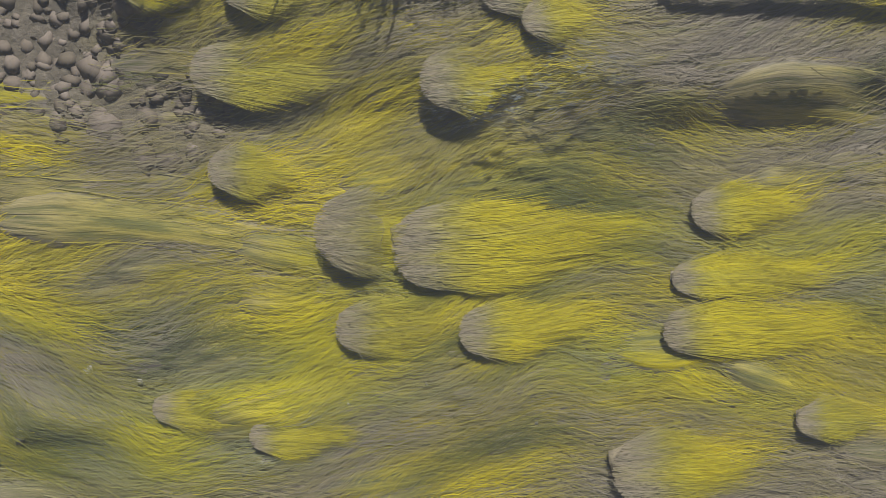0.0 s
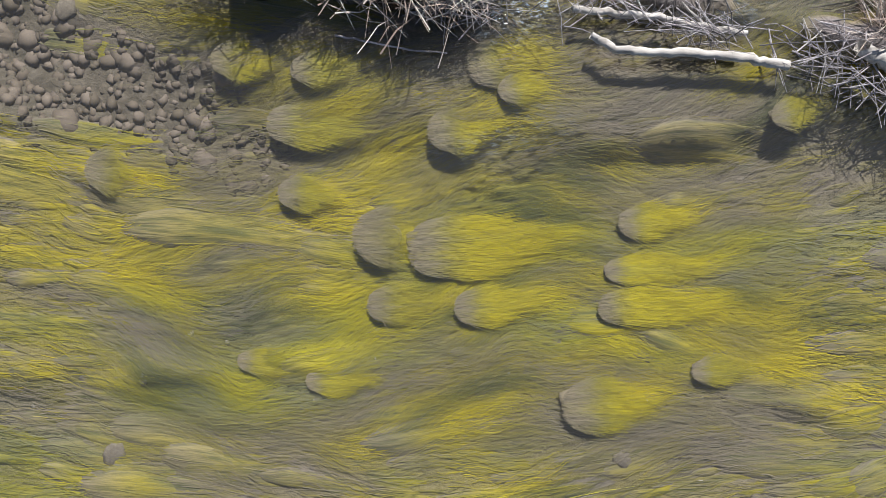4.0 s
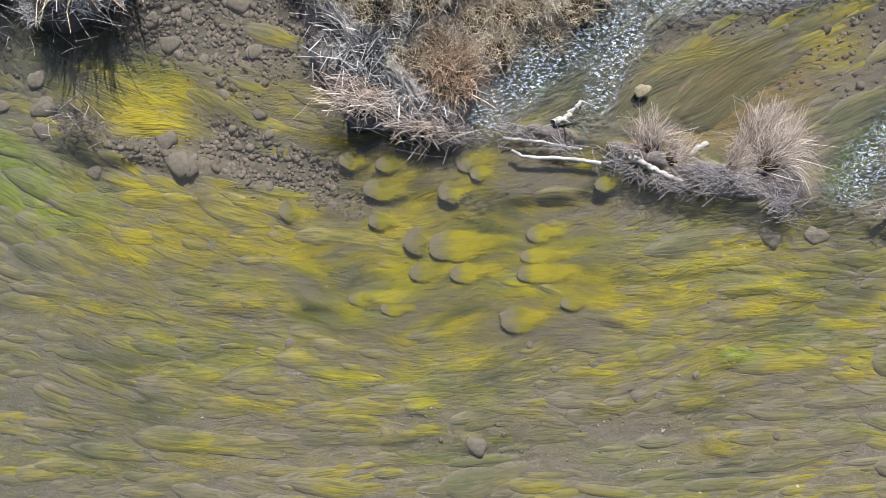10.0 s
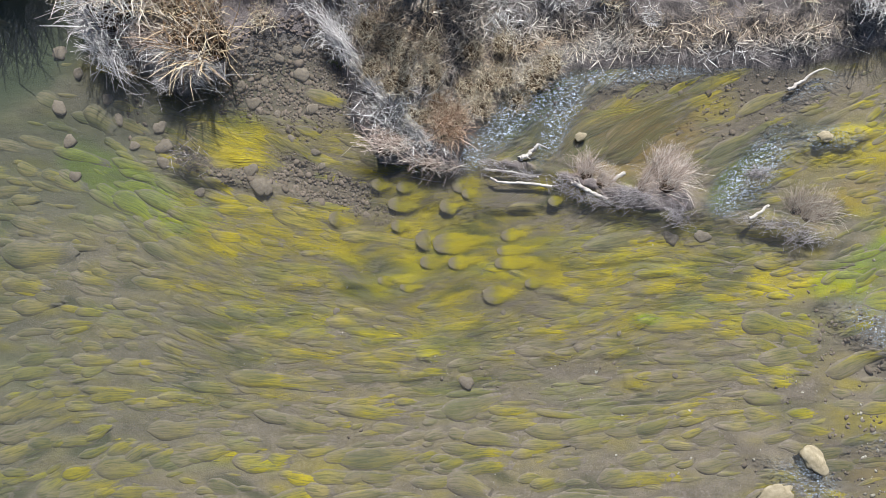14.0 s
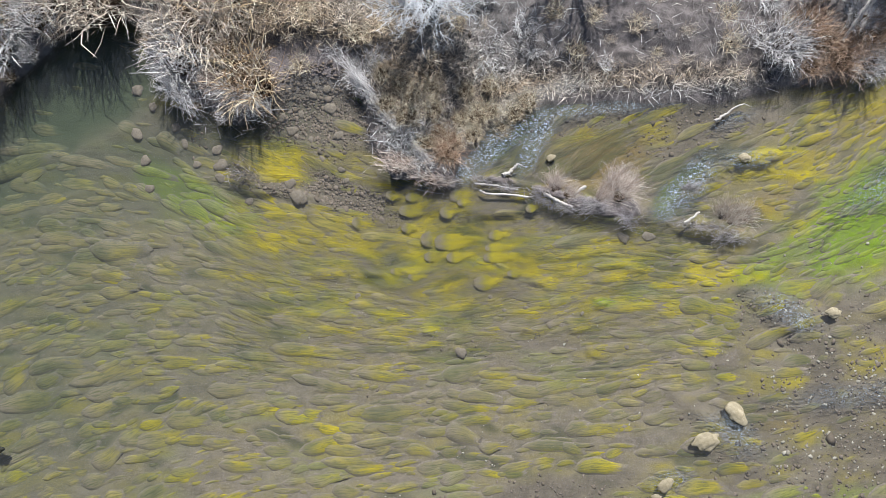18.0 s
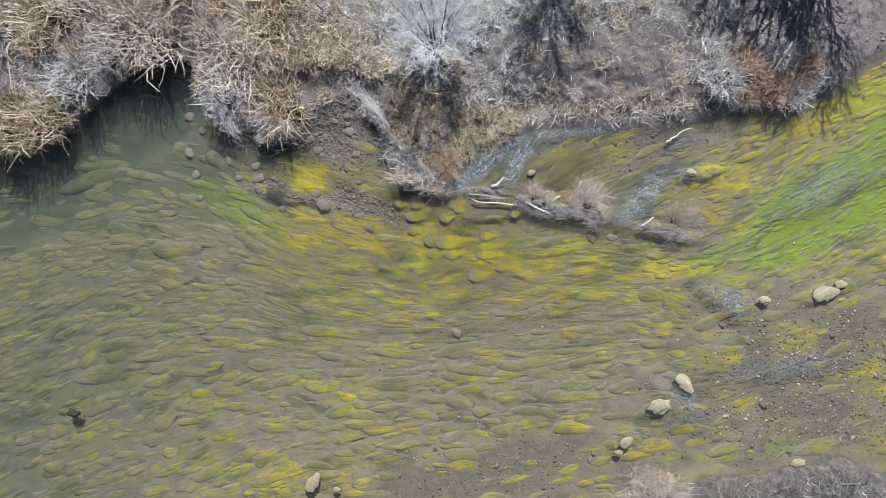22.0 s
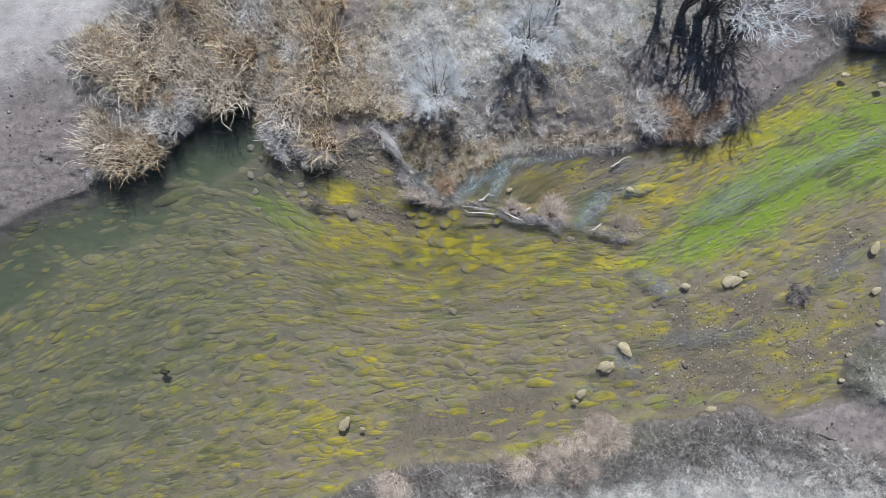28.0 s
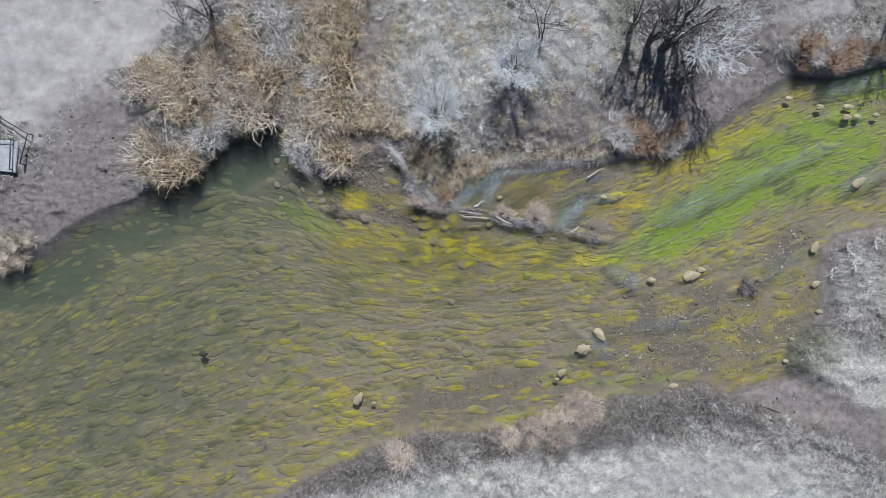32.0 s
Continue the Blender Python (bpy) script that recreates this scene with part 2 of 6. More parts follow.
def water_material():
    m = bpy.data.materials.new("clear_water")
    m.use_nodes = True
    t = m.node_tree
    t.nodes.clear()
    out, mixn = t.nodes.new("ShaderNodeOutputMaterial"), t.nodes.new("ShaderNodeMixShader")
    tr, gl, fr = t.nodes.new("ShaderNodeBsdfTransparent"), t.nodes.new("ShaderNodeBsdfGlossy"), t.nodes.new("ShaderNodeFresnel")
    tr.inputs[0].default_value = (0.95, 0.96, 0.93, 1)
    gl.inputs["Roughness"].default_value = 0.08
    fr.inputs[0].default_value = 1.34
    co, bp = t.nodes.new("ShaderNodeTexCoord"), t.nodes.new("ShaderNodeBump")
    mp = t.nodes.new("ShaderNodeMapping")
    mp.inputs["Scale"].default_value = (0.6, 1.0, 1.0)
    n1 = t.nodes.new("ShaderNodeTexNoise")
    n1.inputs["Scale"].default_value, n1.inputs["Detail"].default_value, n1.inputs["Distortion"].default_value = 9.0, 5.0, 0.6
    at = t.nodes.new("ShaderNodeAttribute")
    at.attribute_name = "riffle"
    st = t.nodes.new("ShaderNodeMath")
    st.operation = "MULTIPLY_ADD"
    st.inputs[1].default_value, st.inputs[2].default_value = 0.95, 0.04
    t.links.new(co.outputs["Object"], mp.inputs[0])
    t.links.new(mp.outputs[0], n1.inputs["Vector"])
    t.links.new(at.outputs["Fac"], st.inputs[0])
    t.links.new(st.outputs[0], bp.inputs["Strength"])
    bp.inputs["Distance"].default_value = 0.12
    t.links.new(n1.outputs[0], bp.inputs["Height"])
    for s in (gl.inputs["Normal"], fr.inputs["Normal"]):
        t.links.new(bp.outputs[0], s)
    t.links.new(fr.outputs[0], mixn.inputs[0])
    t.links.new(tr.outputs[0], mixn.inputs[1])
    t.links.new(gl.outputs[0], mixn.inputs[2])
    # even blue-grey diffuse veil, mixed in as haze over the water
    veil, df = t.nodes.new("ShaderNodeMixShader"), t.nodes.new("ShaderNodeBsdfDiffuse")
    df.inputs[0].default_value = (0.38, 0.41, 0.46, 1)
    veil.inputs[0].default_value = 0.042
    t.links.new(tr.outputs[0], veil.inputs[1])
    t.links.new(df.outputs[0], veil.inputs[2])
    t.links.new(veil.outputs[0], mixn.inputs[1])
    # sky and sun glints on riffles, painted as pale blue diffuse flecks
    glint_mix, glint = t.nodes.new("ShaderNodeMixShader"), t.nodes.new("ShaderNodeBsdfDiffuse")
    glint.inputs[0].default_value = (0.62, 0.74, 0.86, 1)
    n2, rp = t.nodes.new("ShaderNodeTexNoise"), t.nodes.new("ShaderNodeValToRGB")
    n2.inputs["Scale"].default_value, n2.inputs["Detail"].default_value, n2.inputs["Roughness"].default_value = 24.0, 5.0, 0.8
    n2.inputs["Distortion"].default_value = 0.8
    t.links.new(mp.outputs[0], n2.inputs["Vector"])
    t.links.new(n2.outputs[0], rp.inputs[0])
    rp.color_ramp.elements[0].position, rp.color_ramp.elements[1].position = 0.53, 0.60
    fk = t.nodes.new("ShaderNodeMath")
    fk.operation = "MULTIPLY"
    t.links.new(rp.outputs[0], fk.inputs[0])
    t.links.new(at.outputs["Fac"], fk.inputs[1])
    t.links.new(fk.outputs[0], glint_mix.inputs[0])
    t.links.new(mixn.outputs[0], glint_mix.inputs[1])
    t.links.new(glint.outputs[0], glint_mix.inputs[2])
    t.links.new(glint_mix.outputs[0], out.inputs[0])
    return m


M_GROUND = ground_material()
M_WATER = water_material()
M_STRAND = strand_material("algae_strands")
M_PAD = pad_material()
M_REED = dry_material("rust_brown_reed", (0.11, 0.06, 0.028), (0.66, 0.45, 0.26), (0.95, 0.78, 0.55))
M_STRAW = dry_material("pale_straw", (0.14, 0.10, 0.07), (0.64, 0.535, 0.425), (0.93, 0.85, 0.75))
M_WHITE_STRAW = dry_material("white_bleached_stalks", (0.24, 0.225, 0.22), (0.60, 0.58, 0.58), (0.90, 0.89, 0.90))
M_PINK = dry_material("pinkish_straw", (0.20, 0.14, 0.11), (0.62, 0.49, 0.41), (0.95, 0.85, 0.78))
M_DARK_WEED = dry_material("dark_dead_weed", (0.04, 0.035, 0.032), (0.14, 0.128, 0.12), (0.44, 0.41, 0.40))
M_SILT_STONE = stone_material("silt_covered_stone", (0.26, 0.215, 0.15), (0.36, 0.30, 0.215), (0.17, 0.145, 0.105))
M_STONE = stone_material("river_cobble", (0.20, 0.165, 0.135), (0.31, 0.265, 0.225), (0.38, 0.34, 0.30))
M_PALE_STONE = stone_material("pale_sun_bleached_stone", (0.27, 0.23, 0.15), (0.44, 0.385, 0.28), (0.18, 0.15, 0.07))
M_WOOD = wood_material("bleached_wood", (0.34, 0.315, 0.29), (0.60, 0.57, 0.54))
M_BARK = wood_material("dark_grey_bark", (0.05, 0.047, 0.048), (0.15, 0.145, 0.145))
M_TWIG = wood_material("grey_twigs", (0.20, 0.185, 0.195), (0.52, 0.49, 0.51))
M_METAL = Mat("dark_painted_steel", 0.5, 0.6).color((0.05, 0.055, 0.06)).m
M_DARK = stone_material("dark_float", (0.02, 0.022, 0.015), (0.045, 0.045, 0.03), (0.03, 0.035, 0.02))


# ---- maps of the valley floor ----
STEP, X0, X1, Y0, Y1 = 0.04, -30.0, 30.0, -17.5, 17.0
gx, gy = np.arange(X0, X1, STEP), np.arange(Y0, Y1, STEP)
MX, MY = np.meshgrid(gx, gy)


def lattice(x, y, seed):
    """Smooth value noise from 0 to 1."""
    tab = np.random.RandomState(seed).rand(256, 256)
    xi, yi = np.floor(x).astype(int), np.floor(y).astype(int)
    u, v = x - xi, y - yi
    u, v = u * u * (3 - 2 * u), v * v * (3 - 2 * v)
    xi, yi, xj, yj = xi % 256, yi % 256, (xi + 1) % 256, (yi + 1) % 256
    return (tab[yi, xi] * (1 - u) + tab[yi, xj] * u) * (1 - v) + (tab[yj, xi] * (1 - u) + tab[yj, xj] * u) * v


def fbm(x, y, scale, seed, octaves=3):
    s, a, tot = 0.0, 1.0, 0.0
    for o in range(octaves):
        s = s + a * lattice(x * scale * 2 ** o, y * scale * 2 ** o, seed + o)
        tot += a
        a *= 0.5
    return s / tot


def step01(v, a, b):
    t = np.clip((v - a) / (b - a), 0, 1)
    return t * t * (3 - 2 * t)


WOBBLE = fbm(MX, MY, 1.1, 40)


def blobs(spots, edge=0.35, rough=0.35):
    """A soft mask of ellipses: x, y, half length, half width, degrees, strength."""
    out = np.zeros_like(MX)
    wob = 1 + rough * 2 * (WOBBLE - 0.5)
    for x, y, a, b, deg, amp in spots:
        r = 1.5 * max(a, b)
        i0, i1 = np.searchsorted(gx, (x - r, x + r))
        j0, j1 = np.searchsorted(gy, (y - r, y + r))
        if i0 == i1 or j0 == j1:
            continue
        px, py = MX[j0:j1, i0:i1] - x, MY[j0:j1, i0:i1] - y
        c, s = math.cos(radians(deg)), math.sin(radians(deg))
        q = np.hypot((px * c + py * s) / a, (py * c - px * s) / b) * wob[j0:j1, i0:i1]
        out[j0:j1, i0:i1] = np.maximum(out[j0:j1, i0:i1], amp * (1 - step01(q, 1 - edge, 1 + edge)))
    return out


NORTH_SHORE = [
    (-30.16, -4.57), (-28.07, -2.64), (-27.37, -2.05), (-25.27, -0.72), (-23.52, 0.85), (-21.42, 1.90), (-18.97, 2.78),
    (-18.21, 3.55), (-15.83, 3.76), (-14.36, 5.05), (-12.33, 6.80), (-10.94, 7.85), (-9.89, 6.90), (-9.19, 5.05),
    (-6.74, 3.76), (-5.76, 4.53), (-4.99, 5.50), (-2.90, 5.37), (-2.48, 3.30), (-1.67, 2.15), (0.25, 1.94), (0.60, 2.78),
    (1.57, 3.83), (3.39, 4.53), (5.83, 4.67), (8.98, 4.53), (11.07, 5.09), (14.21, 5.58), (15.43, 5.86), (16.72, 7.15),
    (18.40, 8.54), (20.14, 9.59), (21.53, 10.29), (22.58, 10.05), (25.02, 10.25), (27.39, 11.09), (29.90, 12.21),
]
SOUTH_SHORE = [
    (29.90, 1.22), (27.39, 0.97), (24.32, 0.62), (23.35, -0.35), (23.14, -2.45), (23.21, -4.19), (22.23, -5.24),
    (21.25, -6.36), (21.11, -7.68), (21.53, -8.31), (19.79, -9.08), (17.70, -9.43), (15.95, -8.87), (12.81, -9.33),
    (10.55, -9.50), (8.98, -10.65), (6.19, -11.53), (3.74, -11.53), (0.60, -11.81), (-2.54, -12.16), (-4.98, -13.04),
    (-7.78, -14.40), (-10.57, -15.94), (-12.67, -17.48),
]
RIVER = [(-70.0, -6.0)] + NORTH_SHORE + [(75.0, 22.0), (75.0, 6.0)] + SOUTH_SHORE + [(-25.0, -30.0), (-70.0, -40.0)]


def signed_distance(x, y, poly):
    """Distance to the outline, positive inside."""
    best, inside = np.full(x.shape, 1e9), np.zeros(x.shape, bool)
    for (ax, ay), (bx, by) in zip(poly, poly[1:] + poly[:1]):
        dx, dy = bx - ax, by - ay
        t = np.clip(((x - ax) * dx + (y - ay) * dy) / (dx * dx + dy * dy + 1e-9), 0, 1)
        best = np.minimum(best, (x - ax - t * dx) ** 2 + (y - ay - t * dy) ** 2)
        if abs(dy) > 1e-9:
            inside ^= ((ay > y) != (by > y)) & (x < ax + (y - ay) * dx / dy)
    return np.where(inside, 1, -1) * np.sqrt(best)


cx, cy = MX[::3, ::3], MY[::3, ::3]
coarse = signed_distance(cx, cy, RIVER)


def sample(grid, x, y, step=STEP):
    fx, fy = np.clip((x - X0) / step, 0, grid.shape[1] - 1.001), np.clip((y - Y0) / step, 0, grid.shape[0] - 1.001)
    i, j = fx.astype(int), fy.astype(int)
    u, v = fx - i, fy - j
    return (grid[j, i] * (1 - u) + grid[j, i + 1] * u) * (1 - v) + (grid[j + 1, i] * (1 - u) + grid[j + 1, i + 1] * u) * v


SD = sample(coarse, MX, MY, STEP * 3) + 0.22 * (fbm(MX, MY, 1.3, 5, 3) - 0.5) + 0.7 * (fbm(MX, MY, 0.5, 8, 3) - 0.5) * step01(MX - MY, 6, 12)

# flow of the water: places and headings in degrees
FLOW = [
    (-23.87, -4.56, 30), (-16.87, -3.16, 24), (-18.62, 1.03, 6), (-7.79, 1.38, -24), (-11.63, -7.35, 18),
    (-5.69, -0.01, -10), (-2.89, -0.71, -3), (2.34, -0.36, 1), (-1.15, -6.65, 6), (7.58, -1.41, -6), (10.72, -0.53, 16),
    (14.56, 1.74, 31), (19.79, 3.83, 25), (25.02, 8.02, 15), (18.05, 7.32, 31), (5.14, 2.96, 28), (16.30, -6.64, 16),
    (-4.64, 3.48, -22), (-10.57, -11.54, 14), (-22.81, -11.55, 22), (2.69, 2.96, 40), (9.68, -9.08, 8),
]


def heading(x, y):
    c = s = 0.0
    for px, py, deg in FLOW:
        w = 1.0 / ((x - px) ** 2 + (y - py) ** 2 + 1.5) ** 1.5
        c, s = c + w * math.cos(radians(deg)), s + w * math.sin(radians(deg))
    return np.arctan2(s, c)


HEAD = heading(cx, cy)

YELLOW = blobs([
    (-5.62, 2.78, 1.61, 0.66, -12, 1.0), (-4.99, 0.16, 4.37, 0.77, -9, 0.55), (2.34, -0.36, 4.54, 0.98, -1, 0.8),
    (8.63, -1.27, 2.97, 0.56, -8, 0.85), (6.01, 3.55, 1.33, 0.28, 0, 0.7), (12.12, 3.13, 2.79, 0.91, 26, 0.6),
    (17.00, 5.86, 4.19, 1.19, 31, 0.85), (13.16, 1.11, 2.16, 0.38, 35, 1.0), (22.23, 8.72, 2.62, 0.87, 20, 0.6),
    (-9.71, 1.45, 1.47, 0.63, -28, 0.5), (-0.45, 1.21, 1.75, 0.49, 0, 0.8), (16.30, -4.02, 2.09, 0.98, 20, 0.45),
    (19.79, -5.59, 2.09, 1.05, 20, 0.45), (12.12, -4.55, 2.09, 0.42, 10, 0.55), (-4.29, -10.66, 1.75, 0.91, 20, 0.35),
    (-13.02, -11.72, 1.05, 0.49, 10, 0.6), (2.6, -1.0, 9.0, 2.0, -3, 0.42), (-4.0, -1.2, 5.0, 1.8, -4, 0.36), (-5.3, -10.2, 2.2, 1.2, 15, 0.6), (8.6, -7.4, 2.4, 1.0, 35, 0.6), (20.0, -3.6, 3.4, 2.0, 15, 0.5), (1.30, -9.09, 0.77, 0.28, 0, 0.4),
])
GREEN = blobs([
    (16.30, 1.91, 5.41, 1.75, 30, 1.0), (22.58, 5.23, 5.93, 2.58, 20, 0.95), (19.09, 6.28, 3.84, 1.05, 28, 0.4),
    (11.94, -0.08, 2.09, 0.45, 28, 0.7), (26.41, 9.77, 2.44, 1.05, 8, 0.9), (12.12, -8.45, 3.14, 0.31, 5, 0.6),
    (-8.6, 1.5, 1.9, 0.7, -28, 0.8), (7.93, 2.01, 1.19, 0.35, 50, 0.7), (2.34, 3.48, 1.05, 0.21, 45, 0.7),
    (24.32, 3.48, 2.44, 1.05, 10, 0.6),
])
GREEN = np.maximum(GREEN, 0.2 * step01(fbm(MX * 0.6, MY * 1.7, 0.9, 77), 0.5, 0.78))
GREEN = np.maximum(GREEN, blobs([(5.38, -2.02, 0.38, 0.16, 0, 0.9), (6.47, -1.66, 0.64, 0.27, 10, 0.3)], 0.5))
TANZONE = blobs([
    (4.96, 2.71, 1.75, 0.84, 20, 1.0), (3.04, 2.78, 0.91, 0.49, 35, 0.8), (10.37, 1.04, 1.75, 0.42, 30, 0.5),
    (13.86, 3.83, 2.09, 0.42, 28, 0.35), (19.44, -8.73, 2.09, 0.87, 0, 0.4), (11.07, -5.94, 0.91, 0.49, 0, 0.5),
])
BARE = blobs([
    (-4.29, 4.35, 1.92, 1.33, -20, 1.0), (-3.24, 1.56, 2.17, 0.56, -22, 0.95), (-6.04, 2.01, 1.57, 0.35, -20, 0.7),
    (7.93, 4.11, 2.44, 0.49, 0, 0.9), (4.4, 3.9, 2.2, 0.6, 12, 0.85), (7.0, 3.3, 2.0, 0.8, 0, 0.7), (12.81, -2.28, 1.68, 0.70, -20, 0.7), (21.18, -0.70, 2.44, 1.19, 40, 0.9),
    (16.0, -5.6, 7.0, 3.4, 10, 0.95), (11.6, -3.0, 2.2, 1.0, -30, 0.8), (11.0, -6.6, 2.6, 1.6, 20, 0.8), (1.30, -9.61, 5.94, 1.47, 14, 0.75),
    (-5.68, -14.68, 5.94, 0.98, 25, 0.8), (8.28, -9.08, 2.09, 0.70, 20, 0.6), (-10.58, 3.48, 2.45, 1.40, 0, 0.55),
    (2.35, -3.50, 3.14, 0.84, 5, 0.35), (-2.89, -4.55, 2.10, 0.70, 0, 0.3), (18.05, 9.42, 1.40, 0.70, 30, 0.6),
], 0.5)
# deeper bed; also where dimming by the water is painted into colours
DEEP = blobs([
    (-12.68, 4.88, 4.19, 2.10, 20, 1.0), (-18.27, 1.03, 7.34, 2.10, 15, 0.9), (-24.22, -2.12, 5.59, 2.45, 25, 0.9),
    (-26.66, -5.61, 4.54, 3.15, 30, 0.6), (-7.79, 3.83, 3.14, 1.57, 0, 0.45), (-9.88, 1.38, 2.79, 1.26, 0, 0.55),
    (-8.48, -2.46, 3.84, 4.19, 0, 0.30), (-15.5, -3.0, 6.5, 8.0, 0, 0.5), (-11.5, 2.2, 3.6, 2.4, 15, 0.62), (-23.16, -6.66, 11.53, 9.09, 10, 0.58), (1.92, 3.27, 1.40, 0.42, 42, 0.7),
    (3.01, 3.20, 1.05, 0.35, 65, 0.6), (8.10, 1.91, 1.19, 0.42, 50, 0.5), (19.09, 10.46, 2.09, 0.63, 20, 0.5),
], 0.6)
SHALLOW = blobs([
    (4.09, 1.52, 3.49, 0.70, -12, 1.0), (-0.45, 1.80, 2.44, 0.84, -10, 0.8), (16.30, -5.24, 8.03, 4.19, 15, 1.0),
    (5.83, 2.96, 5.94, 1.75, 10, 0.7), (-4.29, 4.18, 2.10, 1.57, -20, 0.7), (1.9, 1.35, 1.7, 0.55, 0, 1.0), (1.30, -10.14, 6.63, 2.09, 15, 0.4),
])
MUDDY = blobs([
    (-21.08, 4.87, 3.32, 4.19, -10, 1.0), (-25.27, 2.08, 2.45, 2.45, 0, 0.8), (17.00, 9.24, 3.84, 1.92, 35, 1.0),
    (19.44, 12.38, 2.79, 0.84, 20, 0.8), (22.58, -9.84, 5.23, 1.19, -18, 1.0), (26.41, -11.86, 2.79, 0.91, -25, 1.0),
    (-4.29, 5.75, 2.10, 0.84, 0, 1.0), (-4.65, 12.39, 0.98, 1.75, -35, 0.9), (7.58, 7.15, 6.63, 1.40, 0, 0.6),
    (12.12, 8.37, 3.14, 2.44, 0, 0.5), (19.6, -9.3, 1.8, 0.60, -10, 0.6), (-4.29, -13.98, 3.14, 0.31, 22, 0.15),
], 0.5)
SANDY = blobs([
    (-25.28, 11.87, 6.64, 5.59, 20, 1.0), (-21.6, 7.0, 2.6, 3.4, -25, 0.75), (-22.5, 4.0, 2.2, 2.0, 20, 0.55), (-19.33, 13.62, 3.15, 2.45, 0, 1.0), (22.58, 14.13, 3.14, 0.63, 14, 0.8),
    (6.88, 12.91, 2.10, 2.10, 0, 0.35), (15.60, -14.31, 4.88, 1.05, 0, 0.4),
], 0.2, 0.7)
PALE = blobs([
    (0.59, 11.86, 3.84, 4.19, 0, 0.85), (7.93, 12.91, 3.14, 2.79, 0, 0.9), (12.82, -15.0, 11.51, 2.5, 0, 1.0),
    (-2.19, -16.0, 5.59, 1.26, 15, 0.9), (25.71, -8.38, 2.79, 2.09, -20, 0.9), (25.02, -2.45, 2.09, 2.44, 0, 0.4),
    (2.34, 4.53, 2.10, 0.35, 20, 0.6),
], 0.5)
GENTLE = blobs([
    (-21.07, 4.52, 4.54, 4.54, 0, 1.0), (-25.97, 1.03, 3.15, 3.15, 0, 1.0), (17.70, 9.07, 3.49, 2.44, 30, 1.0),
    (21.53, -9.42, 3.14, 1.40, -15, 1.0), (-4.29, 5.75, 1.92, 1.05, 0, 0.8),
], 0.5)
LOW = blobs([(6.5, 5.2, 6.5, 1.6, 4, 1.0), (1.6, 4.6, 2.2, 1.2, 30, 1.0), (13.0, 6.4, 2.5, 1.2, 20, 0.6), (8.0, -13.0, 16.0, 3.0, 8, 0.7), (24.5, -4.0, 3.0, 5.0, 0, 0.8)], 0.5)
ISLES = blobs([
    (1.92, 2.05, 0.70, 0.14, -8, 0.24), (3.53, 1.66, 0.84, 0.17, -16, 0.30), (4.96, 1.18, 1.05, 0.28, -14, 0.34),
    (5.83, 1.32, 0.91, 0.38, -30, 0.34), (9.15, 0.34, 1.26, 0.35, -10, 0.34), (-6.39, 1.87, 0.91, 0.31, -5, 0.21),
    (-4.99, 1.56, 1.40, 0.21, -18, 0.11), (18.92, -2.87, 0.98, 0.59, 20, 0.22), (15.33, -2.10, 0.91, 0.35, 20, 0.16),
    (10.55, 2.78, 0.70, 0.24, 10, 0.20), (25.02, 7.74, 1.05, 0.35, 0, 0.22), (26.06, 3.48, 1.19, 0.42, 25, 0.16),
], 0.5, 0.2)
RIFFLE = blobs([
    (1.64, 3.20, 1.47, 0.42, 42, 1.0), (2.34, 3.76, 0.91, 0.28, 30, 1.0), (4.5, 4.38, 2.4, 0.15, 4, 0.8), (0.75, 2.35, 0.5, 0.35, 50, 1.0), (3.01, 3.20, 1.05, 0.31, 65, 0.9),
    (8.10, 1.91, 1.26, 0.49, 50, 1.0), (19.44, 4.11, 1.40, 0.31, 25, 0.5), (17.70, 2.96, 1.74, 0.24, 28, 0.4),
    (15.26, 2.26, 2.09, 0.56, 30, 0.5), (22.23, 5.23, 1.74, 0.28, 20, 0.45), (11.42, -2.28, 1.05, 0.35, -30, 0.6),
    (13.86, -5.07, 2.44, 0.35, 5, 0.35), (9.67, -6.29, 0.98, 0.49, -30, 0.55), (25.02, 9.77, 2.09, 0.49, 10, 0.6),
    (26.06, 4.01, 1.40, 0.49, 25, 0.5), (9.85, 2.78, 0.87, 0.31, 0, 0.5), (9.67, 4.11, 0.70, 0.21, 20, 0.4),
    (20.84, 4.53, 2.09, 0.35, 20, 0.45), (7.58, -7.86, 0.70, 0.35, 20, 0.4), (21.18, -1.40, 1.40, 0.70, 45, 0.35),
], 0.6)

# two faint spots for painted sun glints on the near water
RIFFLE = np.maximum(RIFFLE, blobs([(0.53, 0.91, 0.48, 0.14, 15, 0.12), (0.27, 0.80, 0.29, 0.07, 0, 0.12)], 0.6))

